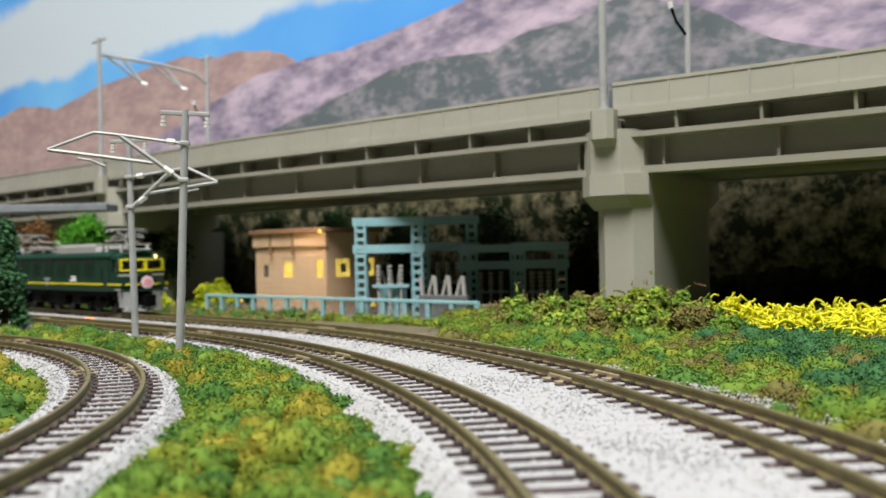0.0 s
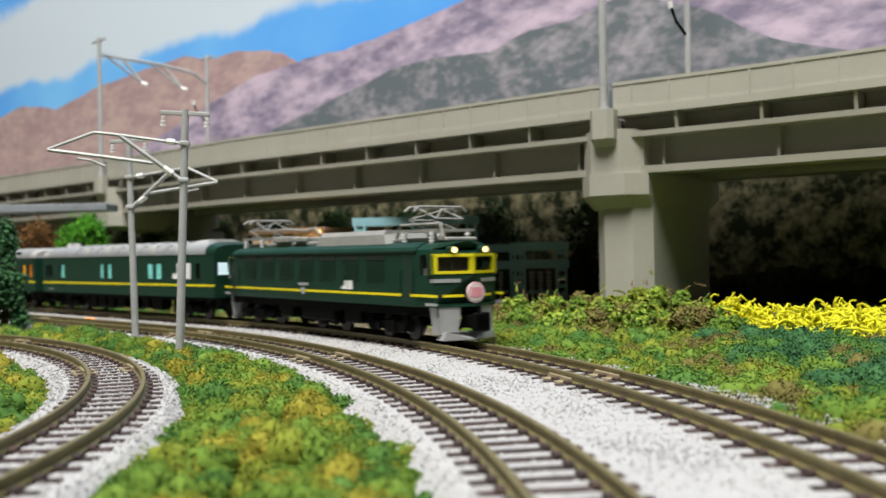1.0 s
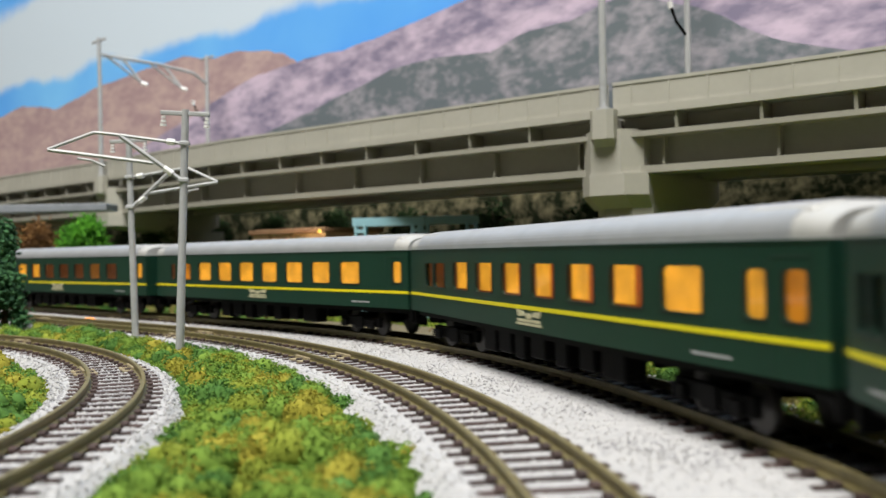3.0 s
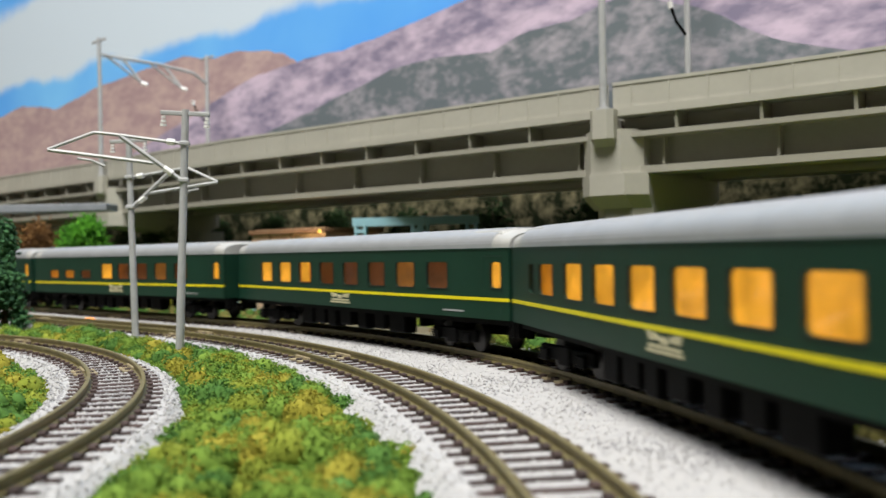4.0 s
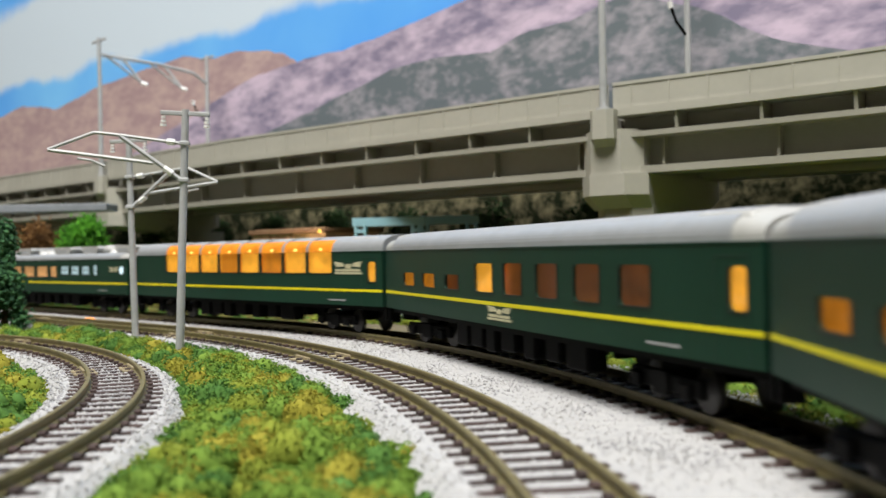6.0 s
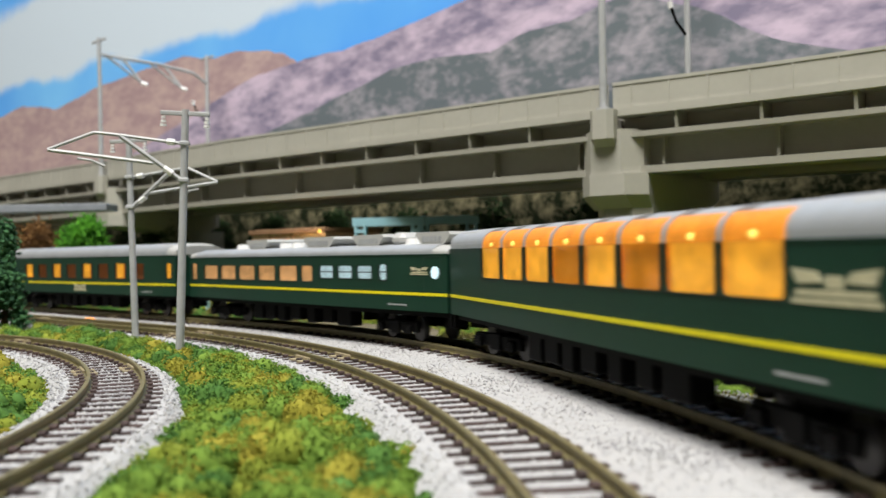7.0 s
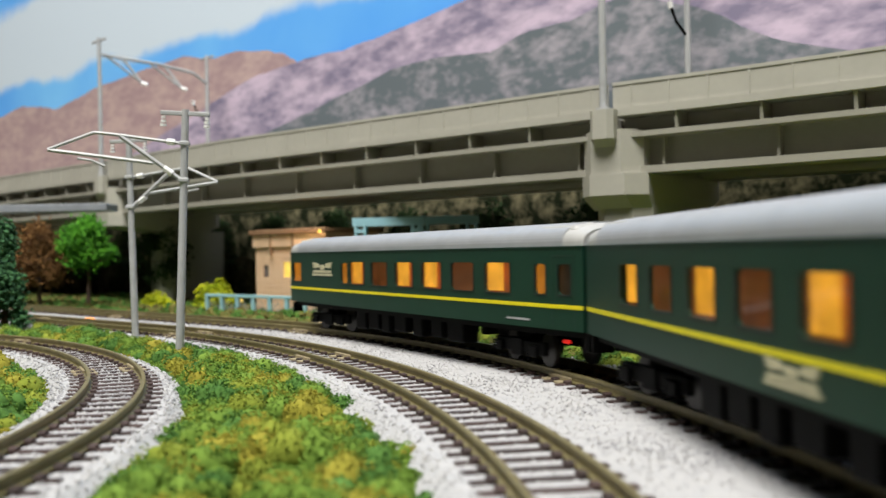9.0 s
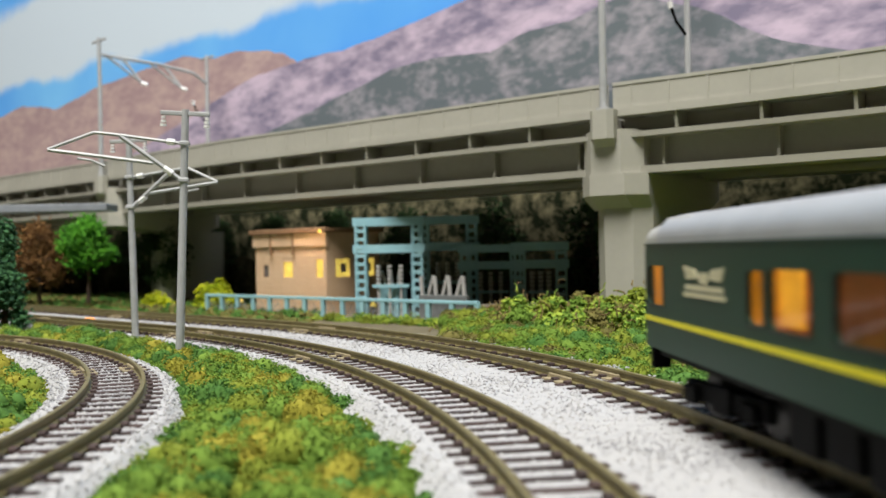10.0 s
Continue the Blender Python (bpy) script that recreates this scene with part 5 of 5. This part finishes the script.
def tree(label, x, y, height, crown_r, crown_z, material, n=2600, conical=False):
    root = thing("tree", at(x, y, 0), label, "tree", "trees of the layout")
    bm = bmesh.new()
    tube(bm, [(0, 0, 0), (0.4, 0.2, height * 0.3), (0, 0.3, height * 0.6), (0, 0, height * 0.95)], 1.3, 8, 0.3)
    part("trunk", bm, BARK, root, "brown trunk")
    bm = bmesh.new()
    for i in range(12):
        a = i * 2.4
        z = crown_z + (height - crown_z) * (i / 13)
        w = crown_r * (1 - 0.8 * i / 13 if conical else 0.75)
        tube(bm, [(0, 0, z), (w * 0.5 * math.cos(a), w * 0.5 * math.sin(a), z + 1.5), (w * math.cos(a), w * math.sin(a), z + 2)], 0.4, 5, 0.15)
    part("limbs", bm, BARK, root)
    # crown: clumps round the limbs' ends, with gaps
    m = 60
    t = rng.uniform(0, 1, m) ** (1.0 if conical else 0.8)
    ang = rng.uniform(0, 6.28, m)
    rad = crown_r * ((1 - 0.9 * t) if conical else np.sqrt(np.clip(1 - (2 * t - 0.9) ** 2, 0.05, 1))) * rng.uniform(0.5, 1.0, m)
    c = np.c_[rad * np.cos(ang), rad * np.sin(ang), crown_z + (height - crown_z) * t]
    i = rng.integers(0, m, n)
    p = c[i] + rng.normal(0, crown_r * 0.17, (n, 3))
    grains("crown", p, rng.uniform(0.5, 1.1, n), material, root)
    return root


def greenery():
    turf_patch("turf", "green and ochre sponge turf between the curved tracks", left_dist, -190, 40, 15, 300, lambda x, y: 1.1 + hills(x, y, 0.9), 7400, 170, (0.13, 0.25), 2.35, mix_left)
    turf_patch("turf", "green sponge turf inside the tight curve", inner_dist, -190, -30, 40, 270, lambda x, y: 1.0 + hills(x, y, 0.7), 6000, 70, (0.16, 0.28), 2.3, mix_left)
    turf_patch("turf", "green mossy bank beside the outer track", bank_dist, 0, 200, 90, 320, lambda x, y: 0.9 + np.clip((bank_dist(x, y) - 20) * 0.05, 0, 1.5) + hills(x, y, 0.8), 5200, 130, (0.14, 0.28), 2.4, mix_bank)
    turf_patch("turf", "dry grass strip below the far viaduct", lambda x, y: np.minimum(bank_dist(x, y) - 2, 60), -420, -50, 290, 620, lambda x, y: 0.6 + hills(x, y, 0.5), 9000, 6, (0.4, 0.9), 1.2, lambda x, y: np.where(rng.uniform(0, 1, len(x)) < 0.5, "straw", "dark"))
    # leafy moss along the bank in front of the pier
    for i in range(12):
        k = i / 11
        bush("moss_tuft", "low leafy green moss at the fence's foot", 8 - 62 * k + random.uniform(-2, 2), 308 + 55 * k + random.uniform(-3, 1), random.uniform(3, 5), random.uniform(1.5, 3.5), LEAF if i % 3 else FOAM["olive"], 260, (0.25, 0.7))
    for i in range(40):
        k = (i % 20) / 19
        back = i < 20
        x, y = 8 + 60 * k + random.uniform(-3, 3), (298 if back else 284) - 50 * k + random.uniform(-5, 5)
        col = ("leafy", "olive", "leafy", "straw", "green", "leafy", "olive")[i % 7]
        root = thing("moss_tuft", at(x, y, 0), {"leafy": "leafy bright green moss tuft on the bank", "olive": "olive moss tuft on the bank", "straw": "straw-brown dry moss tuft on the bank", "green": "fresh green moss tuft on the bank"}[col], "moss", "moss tufts")
        m = 12
        high = (9.0 if back else 6.5) + random.uniform(-1.5, 2.0) + 2.0 * k
        high *= min(1.0, 0.3 + 2.3 * k)
        c = np.c_[rng.normal(0, 4.2, m), rng.normal(0, 3.2, m), np.zeros(m)]
        c[:, 2] = high * rng.uniform(0.3, 1.05, m) * np.exp(-(c[:, 0] ** 2 + c[:, 1] ** 2) / 70)
        cr = rng.uniform(1.3, 2.7, m)
        matl = LEAF if col == "leafy" else FOAM[col]
        core = lumps("cushion", np.r_[c, c * np.array([1, 1, 0.4])], np.r_[cr, cr] * 0.85, matl, root, 0.25)
        q = np.repeat(np.arange(m), 150)
        u = rng.normal(0, 1, (len(q), 3))
        u /= np.linalg.norm(u, axis=1)[:, None]
        p = c[q] + u * (cr[q] * rng.uniform(0.8, 1.25, len(q)))[:, None]
        p[:, 2] = np.maximum(p[:, 2], 0.2)
        grains("foliage", p, rng.uniform(0.25, 0.75, len(q)), matl, root, foam=True)
        strands("twig_tangle", 40, (0, 0), (4.5, 3.5, high * 0.5), 4.0, 0.24, TWIG if i % 3 else LEAF, root, 0.6)
    # yellow lichen on a mossy hump
    for i in range(16):
        k = (i % 8) / 7
        back = i < 8
        x, y = 76 + 62 * k + random.uniform(-2, 2) + (2 if back else 0), (252 if back else 240) - 42 * k + random.uniform(-3, 3)
        root = thing("lichen_bush", at(x, y, 0), "bright yellow curly lichen bush on brown moss", "bush", "yellow lichen bushes")
        top = (8.5 if back else 5.0) + random.uniform(-1, 1.2)
        m = 14
        c = np.c_[rng.normal(0, 4.0, m), rng.normal(0, 3.0, m), rng.uniform(0.5, top - 1.5, m)]
        lumps("dry_moss", c, rng.uniform(1.4, 2.4, m), FOAM["straw"] if i % 2 else FOAM["olive"], root, 0.3)
        bm = bmesh.new()
        for _ in range(135):
            p = Vector((random.gauss(0, 5.0), random.gauss(-1.0, 3.6), random.uniform(0.35, 1.0) * top))
            d = Vector((random.gauss(0, 1), random.gauss(-0.2, 0.7), random.gauss(0.1, 0.55))).normalized()
            pts = [p.copy()]
            for q in range(5):
                d = (d + Vector((random.gauss(0, 0.45), random.gauss(0, 0.45), random.gauss(-0.05, 0.4)))).normalized()
                p = p + d * 1.35
                p.z = min(max(1.0, p.z), top + 1.8 + 1.2 * math.sin(p.x * 0.9 + i))
                pts.append(p.copy())
            tube(bm, pts, random.uniform(0.28, 0.62), 5, 0.22)
        part("lichen", bm, LICHEN, root, smooth=True)
    bush("bush", "lime yellow sponge bush beside the fence", -107, 440, 9.5, 12, LIME)
    bush("bush", "small lime yellow sponge bush", -140, 458, 7, 7, LIME, 700)
    tree("small dark green conifer beside the inner track", -147, 313, 36, 8, 3, CONIFER, 3200, True)
    tree("bright green broadleaf tree under the viaduct's edge", -180, 474, 43, 13, 22, BRIGHTLEAF)
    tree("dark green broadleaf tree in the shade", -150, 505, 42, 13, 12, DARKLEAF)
    tree("rust-brown autumn tree beyond the track", -210, 486, 41, 14, 12, RUSTLEAF)
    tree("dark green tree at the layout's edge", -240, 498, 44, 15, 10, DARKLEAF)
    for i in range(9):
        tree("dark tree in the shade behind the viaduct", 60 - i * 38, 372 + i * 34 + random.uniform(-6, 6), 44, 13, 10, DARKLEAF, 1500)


# ---- substation under the viaduct ----
FENCE = [(11.2, 316), (-106, 420)]


def substation():
    # fence
    x0, y0 = FENCE[1]
    ln = math.hypot(FENCE[0][0] - x0, FENCE[0][1] - y0)
    hd = math.degrees(math.atan2(FENCE[0][1] - y0, FENCE[0][0] - x0))
    root = thing("fence", at(x0, y0, 0, hd), "pale aqua steel fence with grey mesh around the substation", "fence")
    n = 14
    for i in range(n + 1):
        x = ln * i / n
        part("post", boxes((x - 1.0, x + 1.0, -0.7, 0.7, 0, 7.4), bevel=0.1), AQUA, root)
    part("top_rail", boxes((-0.7, ln + 0.7, -0.8, 0.8, 7.0, 8.2), bevel=0.15), AQUA, root)
    for i in range(n):
        a, b = ln * i / n + 1.0, ln * (i + 1) / n - 1.0
        bm = bmesh.new()
        w = b - a
        for k in range(9):
            x = a + w * k / 8
            if k % 2 == 0:
                tube(bm, [(x, 0.1, 0.8), (min(b, x + 6.2), 0.1, 7.0 if x + 6.2 < b else 0.8 + (b - x))], 0.09, 4)
            tube(bm, [(x, -0.1, 0.8), (max(a, x - 6.2), -0.1, 7.0 if x - 6.2 > a else 0.8 + (x - a))], 0.09, 4)
        part("wire_mesh", bm, MESHGREY, root)
    # low wall at the fence's end
    bm = boxes((0, 42, -1, 1, 0, 7.0), bevel=0.2)
    wl = tagged(part("low_wall", bm, KERB), "low brown wall beside the fence", "wall")
    wl.matrix_world = at(12.5, 317, 0, 14)
    # building: x along the front, y inward
    root = thing("substation_building", at(-82.5, 413, 0, -42), "beige clad flat-roofed substation building with yellow-lit windows", "building")
    w, d, hgt = 47, 30, 34
    holes = [(5, 9, 15.5, 20.5), (19, 25.5, 15.5, 22), (40.5, 45, 15.5, 23)]
    front = part("front_wall", boxes(*[(a, b, 0, 1.2, c, e) for a, b, c, e in wall_rows(0, w, 0, hgt, holes)]), BEIGE, root, "beige lapped front wall")
    bm = bmesh.new()
    for k in range(17):
        for a, b, c, e in wall_rows(0, w, 0.6 + k * 2.1, 0.6 + k * 2.1 + 1.95, [(p, q, 0.6 + k * 2.1, 0.6 + k * 2.1 + 1.95) for p, q, r, s in holes if r < 0.6 + k * 2.1 + 1.95 and s > 0.6 + k * 2.1]):
            box(bm, a, b, -0.12, 0.02, c, e)
    part("cladding", bm, BEIGE, front)
    sideh = [(5, 13, 15.5, 23), (21, 27, 15.5, 23)]
    part("side_wall", boxes(*[(w - 1.2, w, a, b, c, e) for a, b, c, e in wall_rows(1.2, d, 0, hgt, sideh)]), BEIGE, root)
    part("back_wall", boxes((0, w, d - 1.2, d, 0, hgt), (0, 1.2, 1.2, d - 1.2, 0, hgt)), BEIGE, root)
    for i, (a, b, c, e) in enumerate(holes):
        part("window", boxes((a, b, 0.5, 0.8, c, e)), WALLLIGHT if i else CABDARK, root, "yellow-lit window")
    for a, b, c, e in sideh:
        wn = part("window", boxes((w - 0.8, w - 0.5, a, b, c, e)), WALLLIGHT, root, "yellow-lit window")
        part("dark_pane", boxes((w - 0.45, w - 0.3, a + 3, b - 2, c + 2, e - 2)), CABDARK, wn)
    part("roof", boxes((-2, w + 2, -2.5, d + 1, hgt, hgt + 1.8), bevel=0.2), BROWNROOF, root, "brown roof slab")
    part("eaves_board", boxes((-1, w + 1, -1.2, 0, hgt - 5.5, hgt - 0.2), bevel=0.1), BEIGE, root)
    for x in (12, 27):
        part("eaves_rib", boxes((x - 0.6, x + 0.6, -1.6, -1.1, hgt - 9, hgt - 0.3)), BROWNROOF, root)
    bm = bmesh.new()
    tube(bm, [(w - 0.5, -2.6, hgt + 0.4), (w - 0.5, -3.4, hgt + 0.4)], 0.75, 12)
    part("wall_lamp", bm, WALLLIGHT, root, "small glowing lamp on the eaves")
    ld = bpy.data.lights.new("wall_lamp_light", "POINT")
    ld.energy, ld.color, ld.shadow_soft_size = 0.005, (1.0, 0.66, 0.36), 0.002
    lo = new("wall_lamp_light", ld)
    lo.matrix_world = root.matrix_world @ pose((w - 5) * MM, -14 * MM, (hgt - 4) * MM)
    tagged(lo, "warm light of the small lamp on the eaves", "lamp")
    # steel gantries with insulators
    for x, y, ww, top, lab in ((-31.5, 362, 22, 38, "pale aqua lattice gantry"), (-8, 386, 20, 39, "aqua lattice gantry in the shade"), (9, 376, 20, 27, "aqua lattice gantry deep in the shade"), (29.5, 362, 16, 27.5, "aqua lattice gantry at the yard's end")):
        g = thing("steel_gantry", at(x, y, 0, -8), lab + " with bus-bar insulators", "gantry", "substation gantries")
        for px in (0, ww):
            bm = boxes((px - 2.2, px - 1.4, -2.2, -1.4, 0, top), (px + 1.4, px + 2.2, -2.2, -1.4, 0, top), (px - 2.2, px - 1.4, 1.4, 2.2, 0, top), (px + 1.4, px + 2.2, 1.4, 2.2, 0, top))
            for k in range(int(top / 3.2)):
                box(bm, px - 2.0, px + 2.0, -2.1, -1.5, k * 3.2 + 1, k * 3.2 + 2.3)
                box(bm, px - 2.0, px + 2.0, 1.5, 2.1, k * 3.2 + 1, k * 3.2 + 2.3)
            part("column", bm, AQUA, g, "aqua lattice column")
        for z in (top * 0.66, top - 2.5):
            part("beam", boxes((-3, ww + 3, -2.0, -1.2, z, z + 3.2), (-3, ww + 3, 1.2, 2.0, z, z + 3.2), (-3, ww + 3, -1.2, 1.2, z, z + 0.6)), AQUA, g)
        for k in range(3):
            bm = bmesh.new()
            for q in range(5):
                ring(bm, (ww * 0.3 + k * ww * 0.2, -0.5, top * 0.34 + q * 1.6), 0.9, 1.1, 8)
            ring(bm, (ww * 0.3 + k * ww * 0.2, -0.5, 0), 0.5, top * 0.35)
            part("insulator", bm, INSULATOR, g, "grey ribbed insulator")
        part("insulator_base", boxes((ww * 0.2, ww * 0.85, -1.5, 0.5, top * 0.31, top * 0.34)), AQUA, g)
    # transformer and yellow lamps by the fence
    g = thing("transformer", at(-20, 366, 0, -38), "aqua transformer box with pale bushings", "transformer")
    part("tank", boxes((-5, 5, -3, 3, 0, 12), bevel=0.4), AQUA, g)
    for k in (-3, 0, 3):
        bm = bmesh.new()
        tube(bm, [(k, 0, 12), (k * 1.5, -1, 18)], 0.8, 8, 0.5)
        part("bushing", bm, INSULATOR, g)
    g = thing("disconnector", at(-2, 350, 0, -40), "row of slanted pale disconnector insulators", "disconnector")
    part("frame", boxes((-9, 14, -1, 1, 0, 9), bevel=0.2), MESHGREY, g)
    for k in range(7):
        bm = bmesh.new()
        tube(bm, [(-8 + k * 3.4, 0, 9), (-7 + k * 3.4 + (1.5 if k % 2 else -1.5), 0, 16)], 0.8, 8)
        part("insulator", bm, INSULATOR, g)
    for x, y in ((-92, 420), (-57, 391), (-28, 366)):
        g = thing("yard_lamp", at(x, y + 4, 0), "small glowing yellow yard lamp behind the fence", "lamp", "yard lamps")
        bm = bmesh.new()
        tube(bm, [(0, 0, 0), (0, 0, 4)], 0.4, 6)
        part("post", bm, MESHGREY, g)
        bm = bmesh.new()
        tube(bm, [(0, 0, 4), (0, 0, 4.9), (0, 0, 5.8)], 1.3, 10, 0.7)
        part("globe", bm, WALLLIGHT, g, "glowing yellow globe")


def canopy():
    root = thing("footbridge", at(-260, 428, 0, -2), "flat grey footbridge deck crossing above the tracks", "footbridge")
    part("deck_slab", boxes((-260, 108, 0, 14, 46.5, 50), bevel=0.4), CANOPY, root, "dark grey flat deck")
    part("fascia", boxes((-260, 52, -1, 0, 43.8, 46.5), bevel=0.2), CONCRETE, root, "pale fascia board")
    for x in (-250, -200):
        part("post", boxes((x - 1.5, x + 1.5, 6, 9, 0, 46.5)), CANOPY, root)
    g = thing("track_lamp", at(-127.5, 336.6, 2.0, -42), "tiny orange lit lamp lying between the rails", "lamp")
    part("lens", boxes((-2.0, 2.0, -1.0, 1.0, 0.0, 1.6), bevel=0.3), LEDORANGE, g, "glowing orange lens")


setting()
backdrop()
viaduct()
masts()
train()
substation()
canopy()
greenery()
tracks()
motions()
